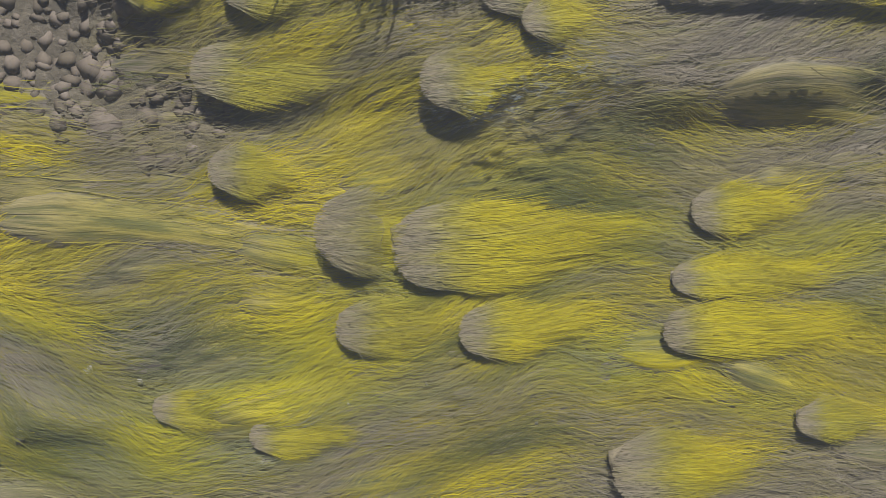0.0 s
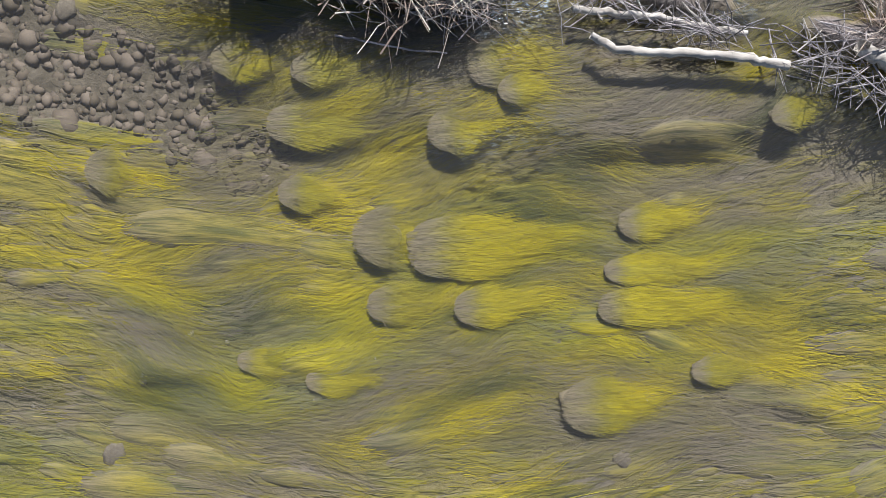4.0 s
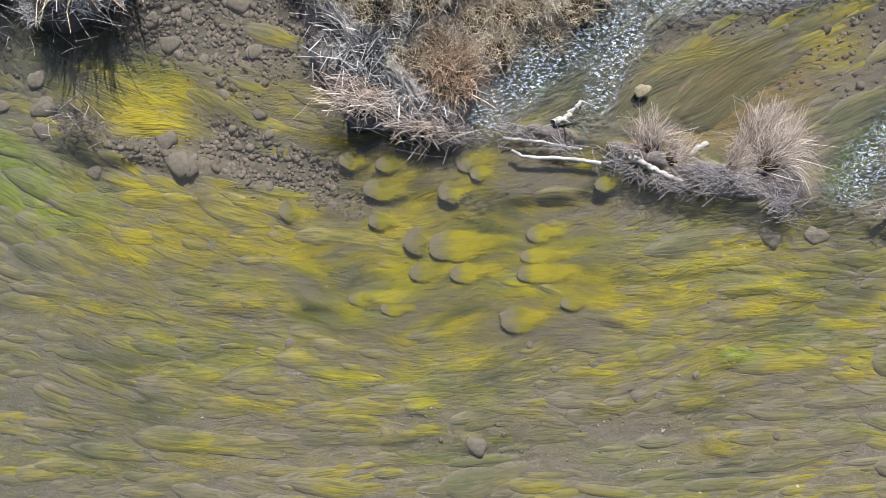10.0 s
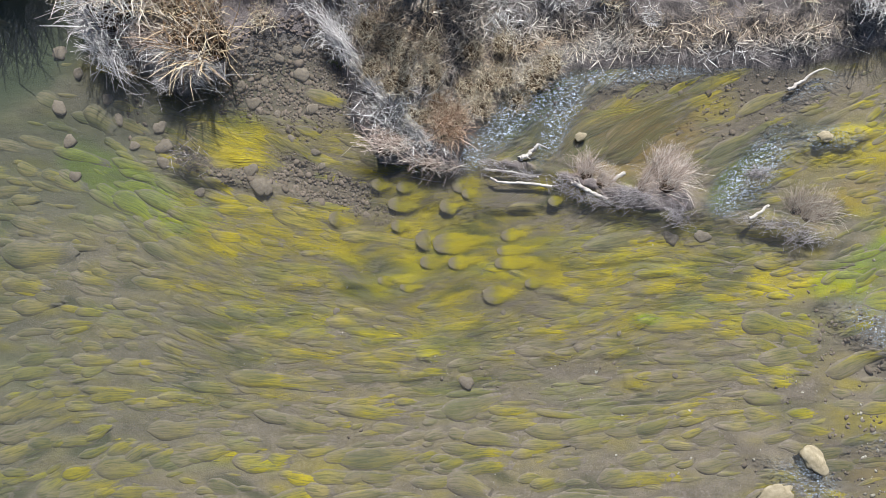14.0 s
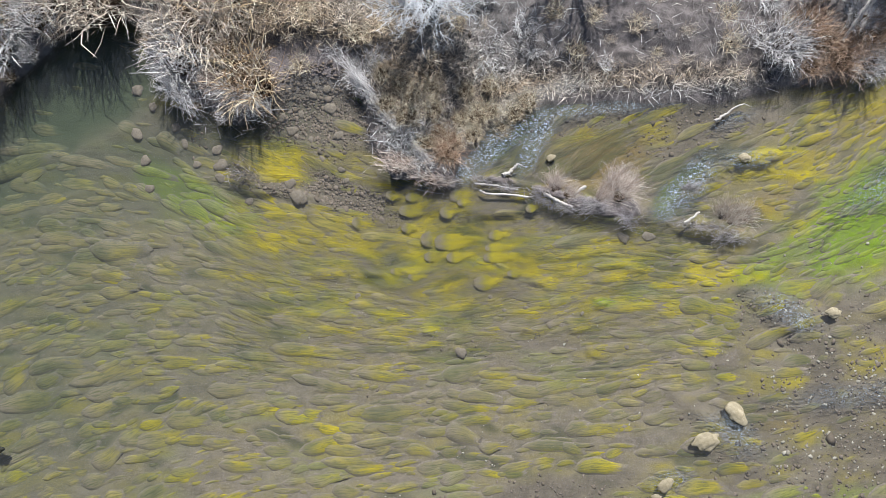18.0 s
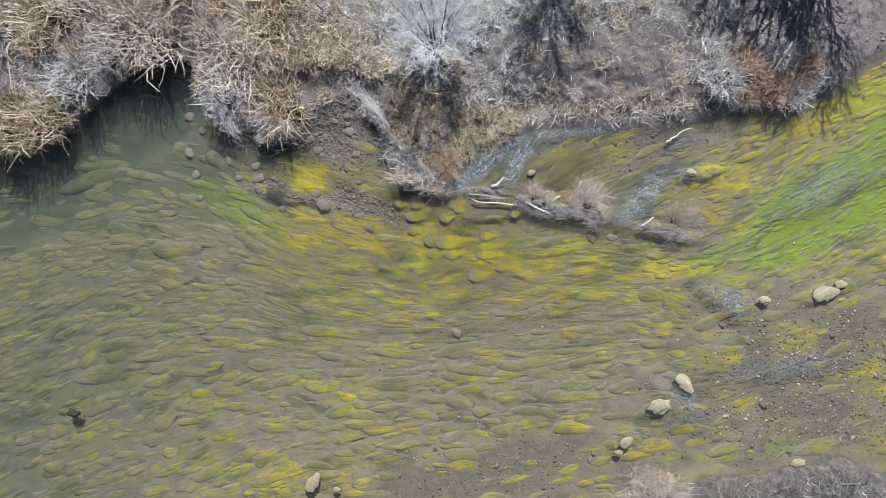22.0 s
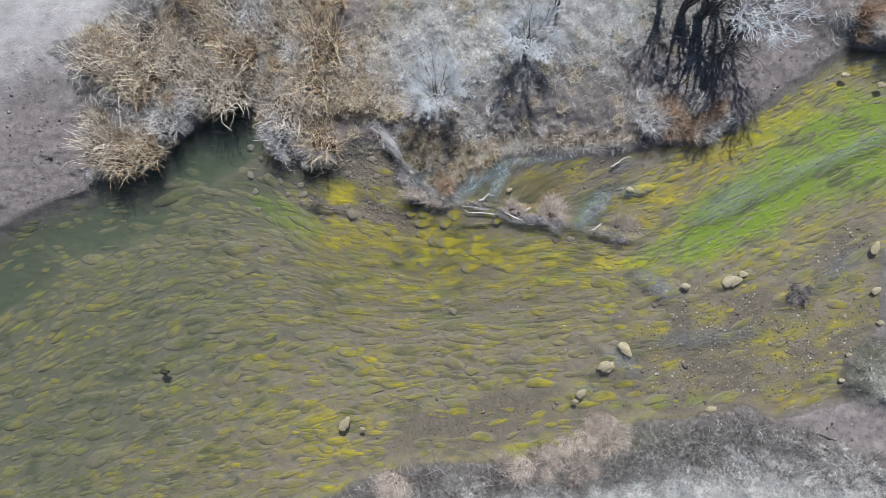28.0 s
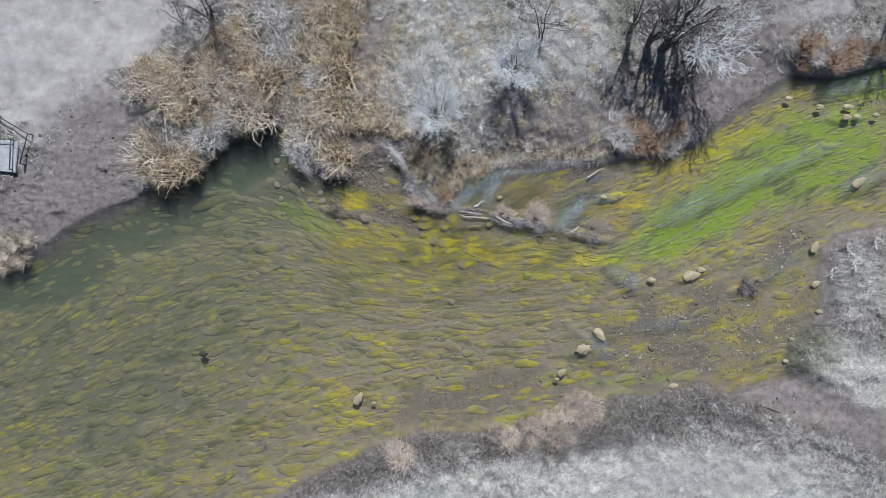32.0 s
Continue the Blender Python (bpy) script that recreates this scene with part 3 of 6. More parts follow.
# tufts of algae that trail behind stones: head x, y, length, width, strength
NEAR_TUFTS = [
    (-0.78, 0.09, 0.59, 0.43, 0.55), (-0.31, -0.01, 1.64, 0.47, 1.0), (-0.14, 0.98, 0.74, 0.32, 0.95),
    (0.19, 1.51, 0.66, 0.33, 0.9), (0.45, 1.30, 0.47, 0.19, 0.8), (1.33, -0.52, 1.29, 0.25, 0.95),
    (1.02, -1.37, 0.94, 0.41, 0.8), (0.09, -0.52, 0.90, 0.27, 0.9), (-0.66, -0.50, 0.70, 0.26, 0.55),
    (0.57, 0.29, 0.55, 0.22, 0.5), (0.20, 0.50, 0.47, 0.20, 0.5), (-1.42, 0.46, 0.59, 0.23, 0.75),
    (2.28, 0.44, 0.43, 0.16, 0.3), (2.30, 0.75, 0.43, 0.20, 0.35), (1.25, 0.81, 0.74, 0.24, 0.5),
    (2.23, 1.34, 0.47, 0.20, 0.4), (2.72, 1.10, 0.51, 0.19, 0.6), (-1.50, 1.04, 1.01, 0.29, 0.6),
    (-1.93, 1.55, 0.59, 0.24, 0.7), (-1.27, 1.47, 0.66, 0.20, 0.55),
]
SIDE_TUFTS = [
    (-1.19, -1.16, 0.74, 0.17, 0.6), (-2.72, -0.99, 0.67, 0.21, 0.45), (-2.17, -0.79, 0.59, 0.17, 0.4),
    (2.13, -1.06, 0.62, 0.17, 0.6), (-2.25, 0.67, 0.47, 0.22, 0.25), (-2.03, -0.15, 0.47, 0.17, 0.3),
    (-0.15, 0.48, 0.31, 0.16, 0.2), (1.35, 0.03, 0.47, 0.14, 0.3), (1.50, 0.21, 0.74, 0.23, 0.8),
    (1.39, -0.20, 1.13, 0.18, 0.9), (-2.37, -0.36, 0.63, 0.18, 0.4), (-1.78, -0.99, 0.78, 0.16, 0.55),
    (-1.42, -1.34, 0.59, 0.16, 0.45), (0.26, -0.98, 0.47, 0.16, 0.3), (-2.92, -0.48, 0.59, 0.16, 0.4),
    (-3.07, 0.65, 0.47, 0.31, 0.8),
]
MID_TUFTS = [
    (-4.68, 1.00, 1.27, 0.35, 0.8), (-3.25, 0.64, 0.82, 0.31, 0.9), (-1.96, 1.55, 0.64, 0.31, 0.6),
    (-1.48, 1.01, 1.00, 0.31, 0.55), (0.20, 1.51, 0.82, 0.36, 0.85), (3.93, -0.48, 2.00, 0.31, 0.6),
    (5.29, -0.75, 1.73, 0.36, 0.75), (6.02, -0.93, 1.09, 0.27, 0.7), (4.93, -1.25, 1.36, 0.27, 0.6),
    (4.12, -2.94, 0.91, 0.31, 0.65), (2.48, -3.03, 1.00, 0.27, 0.5), (-0.75, -3.08, 0.73, 0.24, 0.65),
    (-1.24, -3.54, 1.00, 0.27, 0.6), (4.75, -3.75, 0.91, 0.42, 0.65), (0.30, -3.72, 0.55, 0.33, 0.4),
    (5.07, -2.03, 0.68, 0.33, 0.9), (-2.88, -1.08, 1.27, 0.29, 0.55), (-1.70, -0.99, 1.36, 0.33, 0.6),
    (-4.52, -1.09, 1.45, 0.40, 0.55), (1.93, -1.12, 1.09, 0.22, 0.6), (2.84, -1.35, 1.09, 0.33, 0.5),
    (-4.88, -2.45, 1.09, 0.33, 0.5), (-6.52, -2.41, 1.00, 0.33, 0.5), (1.56, 3.14, 1.09, 0.36, 0.6),
    (-6.79, 2.95, 2.18, 0.73, 1.0), (-6.16, 2.46, 1.73, 0.45, 0.95), (-6.97, 3.41, 1.09, 0.36, 0.7),
]

TUFTS = NEAR_TUFTS + SIDE_TUFTS + MID_TUFTS
along = fbm(MX * 0.55, MY * 2.4, 1.0, 60, 4)
HUE, BUMP = np.clip(1.4 * (along - 0.36), 0.0, 0.5), np.zeros_like(MX)
for number, (x, y, ln, wd, amp) in enumerate(TUFTS):
    r = ln * 1.25
    i0, i1 = np.searchsorted(gx, (x - 0.3 * ln, x + r))
    j0, j1 = np.searchsorted(gy, (y - r, y + r))
    if i1 - i0 < 3 or j1 - j0 < 3:
        continue
    a = float(heading(np.array([x]), np.array([y]))[0])
    px, py = MX[j0:j1, i0:i1] - x, MY[j0:j1, i0:i1] - y
    u, v = (px * math.cos(a) + py * math.sin(a)) / ln, (py * math.cos(a) - px * math.sin(a)) / (0.5 * wd)
    v = v * (1 + 0.25 * np.sin(u * 5 + x * 7)) + 0.25 * np.sin(u * 4 + y * 9)
    side = np.clip(1 - v * v, 0, 1)
    hue = step01(u, 0.12, 0.4) * (1 - step01(u, 0.65, 1.15)) * np.sqrt(side)
    HUE[j0:j1, i0:i1] = np.maximum(HUE[j0:j1, i0:i1], amp * hue)
    soft = 0.3 if number < len(NEAR_TUFTS + SIDE_TUFTS) else 0.6
    mild = float(np.clip(1 - (math.hypot(0.6 * x, y) - 1.6) / 1.6, 0, 1))
    up = step01(u, -0.03 - 0.05 * mild, 0.14 + 0.16 * mild) * (1 - 0.85 * step01(u, 0.25, 1.0)) * (1 - step01(u, 0.8, 1.2)) * side ** (0.5 + 0.6 * mild)
    BUMP[j0:j1, i0:i1] = np.maximum(BUMP[j0:j1, i0:i1], soft * min(0.13, 0.42 * wd) * up * (1 - 0.6 * sample(DEEP, np.array([x]), np.array([y]))[0]))



SWIRL = HEAD + 1.1 * (fbm(cx, cy, 0.9, 200, 2) - 0.5) + 0.8 * (lattice(cx * 2.6, cy * 2.6, 210) - 0.5)


def streaks(x, y, scale, reach, seed, steps=9):
    """Noise drawn out along the current, from 0 to 1."""
    tot = 0.0
    for way in (1.0, -1.0):
        px, py = x.copy(), y.copy()
        for _ in range(steps):
            tot = tot + lattice(px * scale, py * scale, seed)
            a = sample(SWIRL, px, py, STEP * 3)
            px, py = px + way * np.cos(a) * reach / steps, py + way * np.sin(a) * reach / steps
    tot = tot / (2 * steps)
    return np.clip(0.5 + (tot - tot.mean()) / (4.2 * tot.std()), 0, 1)


BROAD = streaks(cx.ravel(), cy.ravel(), 1.9, 0.9, 630, 7).reshape(cx.shape)
WIDE = streaks(MX.ravel(), MY.ravel(), 3.2, 0.5, 610, 6).reshape(MX.shape)
HUE = HUE + 0.22 * (WIDE - 0.5)
# yellow is also dulled by the painted depth dimming
HUE = np.clip(np.maximum(HUE, 0.0) + 0.52 * YELLOW * (0.35 + 0.9 * fbm(MX, MY, 2.2, 70)), 0, 1) * (1 - 0.75 * DEEP)
DENS = np.clip(-0.15 + 1.3 * fbm(MX * 0.7, MY * 1.8, 1.0, 80) + 0.5 * YELLOW + 0.6 * GREEN + 0.6 * TANZONE - 0.62 * BARE + 0.6 * np.clip(BUMP * 9, 0, 1), 0, 1)
DENS = np.clip(DENS + 0.75 * step01(fbm(MX * 0.8, MY * 1.3, 0.8, 83), 0.44, 0.66) * BARE * step01(MX, 8, 10) * step01(-MY, 1.0, 2.0), 0, 1)
LANDMASK = 1 - step01(SD, -0.12, 0.3 + 1.2 * GENTLE)
water_z = -(0.34 - 0.2 * SHALLOW + 0.35 * DEEP) * (1 - np.exp(-np.clip(SD, 0, None) / 0.55)) + BUMP * step01(SD, 0.2, 0.6)
water_z += 0.05 * (fbm(MX, MY, 2.5, 90) - 0.5) + 0.8 * ISLES * (0.55 + 0.85 * fbm(MX, MY, 3.2, 92))
bank = np.clip(-SD, 0, None)
land_z = (0.58 + 0.4 * (fbm(MX, MY, 0.35, 95) - 0.4)) * (1 - np.exp(-bank / (0.28 + np.maximum(3.2 * GENTLE, 1.7 * LOW)))) + 0.02
HUMMOCK = fbm(MX, MY, 1.5, 97, 4)
land_z += (0.5 * (HUMMOCK - 0.5) * (1 - SANDY) * (1 - 0.8 * MUDDY) + 0.26 * (fbm(MX, MY, 2.6, 99, 3) - 0.5) * (1 - 0.9 * SANDY) * np.where(MY < 0, 0.6, 1.0)) * step01(bank, 0.2, 1.0)
HEIGHT = np.where(SD > 0, np.minimum(water_z, 0.3), land_z * step01(bank, 0, 0.12))
ISLAND = step01(HEIGHT, -0.01, 0.05) * (SD > 0)
LAND = np.maximum(LANDMASK, ISLAND)
MUD = np.clip(np.maximum(MUDDY, ISLAND * 0.9) + np.where(MY < -5, 0.12, 0.7) * (1 - step01(bank, 0.0, 0.9)) * LANDMASK, 0, 1)


# dead grass on the banks
MATTED = np.clip(LANDMASK * (1 - SANDY) * (1 - MUDDY) ** 2 * step01(bank, 0.05, np.where(MY < 0.5, 2.2, 0.5)), 0, 1)
BROWNISH = blobs([
    (-1.50, 5.92, 2.10, 1.75, 0, 1.0), (-4.99, 6.97, 2.10, 1.40, 0, 0.9), (2.34, 4.70, 2.10, 0.70, 20, 1.0),
    (6.88, 5.58, 4.19, 0.49, 0, 0.7), (-2.90, 12.91, 2.10, 2.10, 0, 0.6), (11.77, 6.62, 1.75, 1.05, 0, 0.6),
    (0.59, 12.91, 2.79, 2.10, 0, 0.35), (-4.65, 9.42, 1.75, 3.14, 0, 0.8),
], 0.6)
FRESH = blobs([
    (10.72, 13.96, 1.05, 2.10, 0, 0.7), (22.93, -6.63, 1.74, 1.40, 0, 0.6), (3.04, 14.31, 1.05, 1.75, 0, 0.4),
    (-3.25, 12.91, 1.05, 1.40, 0, 0.4), (11.07, -10.48, 2.09, 0.56, 0, 0.4),
], 0.6)


# ---- mesh helpers ----
def mesh_from(name, verts, faces, material, attrs=None, smooth=True):
    """A mesh from arrays: verts (n, 3), faces (m, 3 or 4)."""
    me = bpy.data.meshes.new(name)
    n, (m, k) = len(verts), faces.shape
    me.vertices.add(n)
    me.vertices.foreach_set("co", np.ascontiguousarray(verts, dtype=np.float32).ravel())
    me.loops.add(m * k)
    me.loops.foreach_set("vertex_index", faces.astype(np.int32).ravel())
    me.polygons.add(m)
    me.polygons.foreach_set("loop_start", np.arange(0, m * k, k, dtype=np.int32))
    me.polygons.foreach_set("use_smooth", np.full(m, smooth))
    me.update(calc_edges=True)
    for key, val in (attrs or {}).items():
        me.attributes.new(key, "FLOAT", "POINT").data.foreach_set("value", np.ascontiguousarray(val, dtype=np.float32))
    me.materials.append(material)
    return me


def ribbons(name, pts, width, material, attrs=None, tilt=None):
    """Flat tapering strips along pts (n, s, 3), lying level or tilted across."""
    n, s, _ = pts.shape
    d = np.gradient(pts, axis=1)
    side = np.stack([-d[..., 1], d[..., 0], np.zeros_like(d[..., 0])], -1)
    side /= np.linalg.norm(side, axis=-1, keepdims=True) + 1e-6
    if tilt is not None:
        side = side * np.cos(tilt)[:, None, None]
        side[..., 2] += np.sin(tilt)[:, None]
    w = 0.5 * width[:, None] * np.linspace(1.0, 0.25, s)[None, :]
    v = np.stack([pts - side * w[..., None], pts + side * w[..., None]], 2).reshape(-1, 3)
    base = (np.arange(n)[:, None] * s + np.arange(s - 1)[None, :]).reshape(-1) * 2
    f = np.stack([base, base + 1, base + 3, base + 2], 1)
    a = {k: np.repeat(x.ravel() if x.ndim == 2 else np.repeat(x, s), 2) for k, x in (attrs or {}).items()}
    return mesh_from(name, v, f, material, a)


def tubes(name, lines, material, sides=6):
    """Round limbs along polylines: (points, first radius, last radius)."""
    vs, fs, at = [], [], 0
    ang = np.linspace(0, 2 * np.pi, sides, endpoint=False)
    for pts, r0, r1 in lines:
        p = np.array(pts, float)
        k = len(p)
        d = np.gradient(p, axis=0)
        d /= np.linalg.norm(d, axis=1, keepdims=True) + 1e-9
        ref = np.where(np.abs(d[:, 2:3]) > 0.9, [[1.0, 0, 0]], [[0, 0, 1.0]])
        a = np.cross(d, ref)
        a /= np.linalg.norm(a, axis=1, keepdims=True) + 1e-9
        b = np.cross(d, a)
        r = np.linspace(r0, r1, k)[:, None, None] * (1 + 0.12 * np.sin(3 * ang + np.arange(k)[:, None]))[..., None]
        ring = p[:, None] + r * (a[:, None] * np.cos(ang)[None, :, None] + b[:, None] * np.sin(ang)[None, :, None])
        vs.append(ring.reshape(-1, 3))
        i = (np.arange(k - 1)[:, None] * sides + np.arange(sides)[None, :])
        j = (np.arange(k - 1)[:, None] * sides + (np.arange(sides)[None, :] + 1) % sides)
        fs.append(np.stack([i, j, j + sides, i + sides], -1).reshape(-1, 4) + at)
        fs.append(np.array([[at, at, at + sides - 1, at + 1]])[:0])
        at += k * sides
    return mesh_from(name, np.concatenate(vs), np.concatenate(fs), material)


def part(name, me, parent, label="", kind=""):
    ob = new(name, me)
    ob.parent = parent
    if kind:
        tagged(ob, kind=kind)
    if label:
        tagged(ob, label)
    return ob


def place(x, y):
    return float(sample(HEIGHT, np.array([x]), np.array([y]))[0])


# ---- ground, one sheet to the horizon ----
def spaced(lo, hi, mid, fine, rough):
    """Coordinates that are close together near mid and wider apart away from it."""
    out, v = [mid], mid
    while v < hi:
        v += fine + (rough - fine) * min(1.0, max(0.0, (abs(v - mid) - 2.4) / 7))
        out.append(v)
    v = mid
    while v > lo:
        v -= fine + (rough - fine) * min(1.0, max(0.0, (abs(v - mid) - 2.4) / 7))
        out.insert(0, v)
    return out


far = [60, 140, 400, 1200, 3500]
xs = np.array([-f for f in far[::-1]] + spaced(-29.5, 29.5, 0, 0.034, 0.13) + far)
ys = np.array([-f for f in far[::-1]] + spaced(-17, 16.5, 0, 0.034, 0.12) + far)
VX, VY = np.meshgrid(xs, ys)
nx, ny = len(xs), len(ys)
idx = np.arange(nx * ny).reshape(ny, nx)
quads = np.stack([idx[:-1, :-1], idx[:-1, 1:], idx[1:, 1:], idx[1:, :-1]], -1).reshape(-1, 4)
fx, fy = VX.ravel(), VY.ravel()
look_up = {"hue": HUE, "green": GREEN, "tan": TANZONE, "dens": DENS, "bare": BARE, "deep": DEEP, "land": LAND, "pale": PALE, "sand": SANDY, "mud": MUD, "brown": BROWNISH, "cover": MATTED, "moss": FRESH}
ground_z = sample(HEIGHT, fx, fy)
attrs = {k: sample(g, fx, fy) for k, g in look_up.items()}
outer = (np.abs(fx) > 40) | (np.abs(fy) > 40)
ground_z[outer] = 0.5
for key, level in (("land", 1.0), ("pale", 0.45), ("sand", 0.0), ("mud", 0.1), ("deep", 0.0), ("bare", 0.0)):
    attrs[key][outer] = level
inner = (np.abs(fx) < 9) & (np.abs(fy) < 6)
fine = np.full(len(fx), 0.5)
fine[inner] = 0.25 * streaks(fx[inner], fy[inner], 10.0, 0.28, 620, 7) + 0.75 * streaks(fx[inner], fy[inner], 4.0, 0.30, 621, 6)
fine[~inner] = sample(WIDE, fx[~inner], fy[~inner])


def cobbled(x, y, cell, seed):
    """Rounded tops of stones packed side by side, from 0 to 1, and a number for each stone."""
    jit = np.random.RandomState(seed).rand(128, 128, 3)
    best, second, own = np.full(x.shape, 9.0), np.full(x.shape, 9.0), np.zeros(x.shape)
    bx, by = np.floor(x / cell).astype(int), np.floor(y / cell).astype(int)
    for i in (-1, 0, 1):
        for j in (-1, 0, 1):
            q = jit[(by + j) % 128, (bx + i) % 128]
            d = np.hypot(x / cell - bx - i - q[..., 0], y / cell - by - j - q[..., 1]) * (0.8 + 0.4 * q[..., 2])
            closer = d < best
            second = np.where(closer, best, np.minimum(second, d))
            own = np.where(closer, q[..., 2], own)
            best = np.minimum(best, d)
    return np.clip((second - best) * 1.6, 0, 1) ** 0.6, own


stony = np.clip(attrs["bare"] * 1.3, 0, 1) * (1 - attrs["dens"] * 0.5)
area = (stony > 0.15) & (np.abs(fx) < 26) & (np.abs(fy) < 15)
tops, tone = np.zeros(len(fx)), np.full(len(fx), 0.5)
tops[area], tone[area] = cobbled(fx[area] + 0.05 * np.sin(9 * fy[area]), fy[area] + 0.04 * np.sin(11 * fx[area]), 0.12, 640)
ground_z = ground_z + 0.022 * stony * (tops - 0.5)
attrs["cell"], attrs["gap"] = tone, stony * np.clip(1 - 2.2 * tops, 0, 1)
wet = (1 - attrs["land"]) * (1 - attrs["bare"])
attrs["hue"] = np.clip(0.9 * attrs["hue"] + 0.55 * (fine - 0.5), 0, 1)
# flow-wise dark streaks that paint shade between the algae locks
broad_streak = sample(BROAD, fx, fy, STEP * 3)
attrs["shade_tint"] = np.clip(1.6 * (0.36 - fine) + 2.0 * (0.42 - broad_streak), 0, 0.7) * wet
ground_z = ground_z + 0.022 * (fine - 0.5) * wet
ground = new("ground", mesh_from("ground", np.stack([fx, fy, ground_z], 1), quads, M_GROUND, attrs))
tagged(ground, "stony stream bed with silt between muddy and grassy banks", "ground", kind="structure")

# ---- water surface ----
wx, wy = np.arange(-29.4, 29.5, 0.2), np.arange(-17, 16.5, 0.2)
WX, WY = np.meshgrid(wx, wy)
wi = np.arange(WX.size).reshape(WX.shape)
wq = np.stack([wi[:-1, :-1], wi[:-1, 1:], wi[1:, 1:], wi[1:, :-1]], -1).reshape(-1, 4)
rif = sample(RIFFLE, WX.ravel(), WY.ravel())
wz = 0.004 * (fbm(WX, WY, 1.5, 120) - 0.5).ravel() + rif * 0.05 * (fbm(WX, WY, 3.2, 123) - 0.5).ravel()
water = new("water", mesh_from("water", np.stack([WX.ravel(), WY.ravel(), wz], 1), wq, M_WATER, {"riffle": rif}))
tagged(water, "clear shallow stream water with riffles over algae", "water", kind="structure")


# ---- algae strands that trail with the current ----
def strands(name, count, x0, x1, y0, y1, lengths, widths, segs, seed, hole=None, lift=0.035, edge=0.0):
    r = np.random.RandomState(seed)
    x, y = r.uniform(x0, x1, count * 2), r.uniform(y0, y1, count * 2)
    keep = (r.rand(count * 2) < sample(DENS, x, y) * step01(sample(SD, x, y), 0.05, 0.5)) & (sample(HEIGHT, x, y) < -0.02)
    keep &= sample(DEEP, x, y) + 0.5 * (r.rand(count * 2) - 0.5) < 0.62
    if hole:
        gone = np.minimum(np.minimum(x - hole[0], hole[1] - x), np.minimum(y - hole[2], hole[3] - y))
        keep &= r.rand(count * 2) > step01(gone, -0.8, 0.8)
    if edge:
        keep &= r.rand(count * 2) > 1 - step01(np.minimum(np.minimum(x - x0, x1 - x), np.minimum(y - y0, y1 - y)), 0, edge)
    x, y = x[keep][:count], y[keep][:count]
    n = len(x)
    hue, green, tan = 0.9 * sample(HUE, x, y) + r.normal(0, 0.10, n) + 0.9 * (streaks(x, y, 4.0, 0.30, 621, 6) - 0.5), sample(GREEN, x, y), sample(TANZONE, x, y)
    # painted shade between locks, stronger where the water is deep
    shade_tint = np.clip(1.5 * (0.36 - streaks(x, y, 7.0, 0.3, 622, 6)) + 2.4 * (0.44 - sample(BROAD, x, y, STEP * 3)) + 0.6 * sample(DEEP, x, y), 0, 0.75)
    ln = r.uniform(*lengths, n)
    pts = np.zeros((n, segs, 3))
    ph = r.uniform(0, 6.28, n)
    high = r.uniform(0.3, 1.0, n) * lift
    px, py = x.copy(), y.copy()
    for s in range(segs):
        pts[:, s, 0], pts[:, s, 1] = px, py
        pts[:, s, 2] = np.minimum(sample(HEIGHT, px, py) + 0.014 + high * math.sin(2.6 * s / (segs - 1)), -0.012)
        a = sample(SWIRL, px, py, STEP * 3) + 0.3 * np.sin(ph + 1.7 * s)
        px, py = px + np.cos(a) * ln / (segs - 1), py + np.sin(a) * ln / (segs - 1)
    me = ribbons(name, pts, r.uniform(*widths, n), M_STRAND, {"hue": np.clip(hue, 0, 1), "green": green * r.uniform(0.5, 1, n), "tan": tan, "shade_tint": shade_tint}, r.normal(0, 0.12, n))
    return tagged(new(name, me), "yellow-green filamentous algae strands trailing in the current", "algae", kind="stuff")


strands("algae_strands", 24000, -3.2, 3.2, -2.1, 2.3, (0.16, 0.5), (0.0022, 0.0046), 6, 1, None, 0.022, 0.6)
strands("algae_strands", 16000, -8.0, 8.0, -4.5, 4.5, (0.2, 0.55), (0.004, 0.008), 5, 2, (-2.7, 2.7, -1.6, 1.8), 0.03, 1.5)


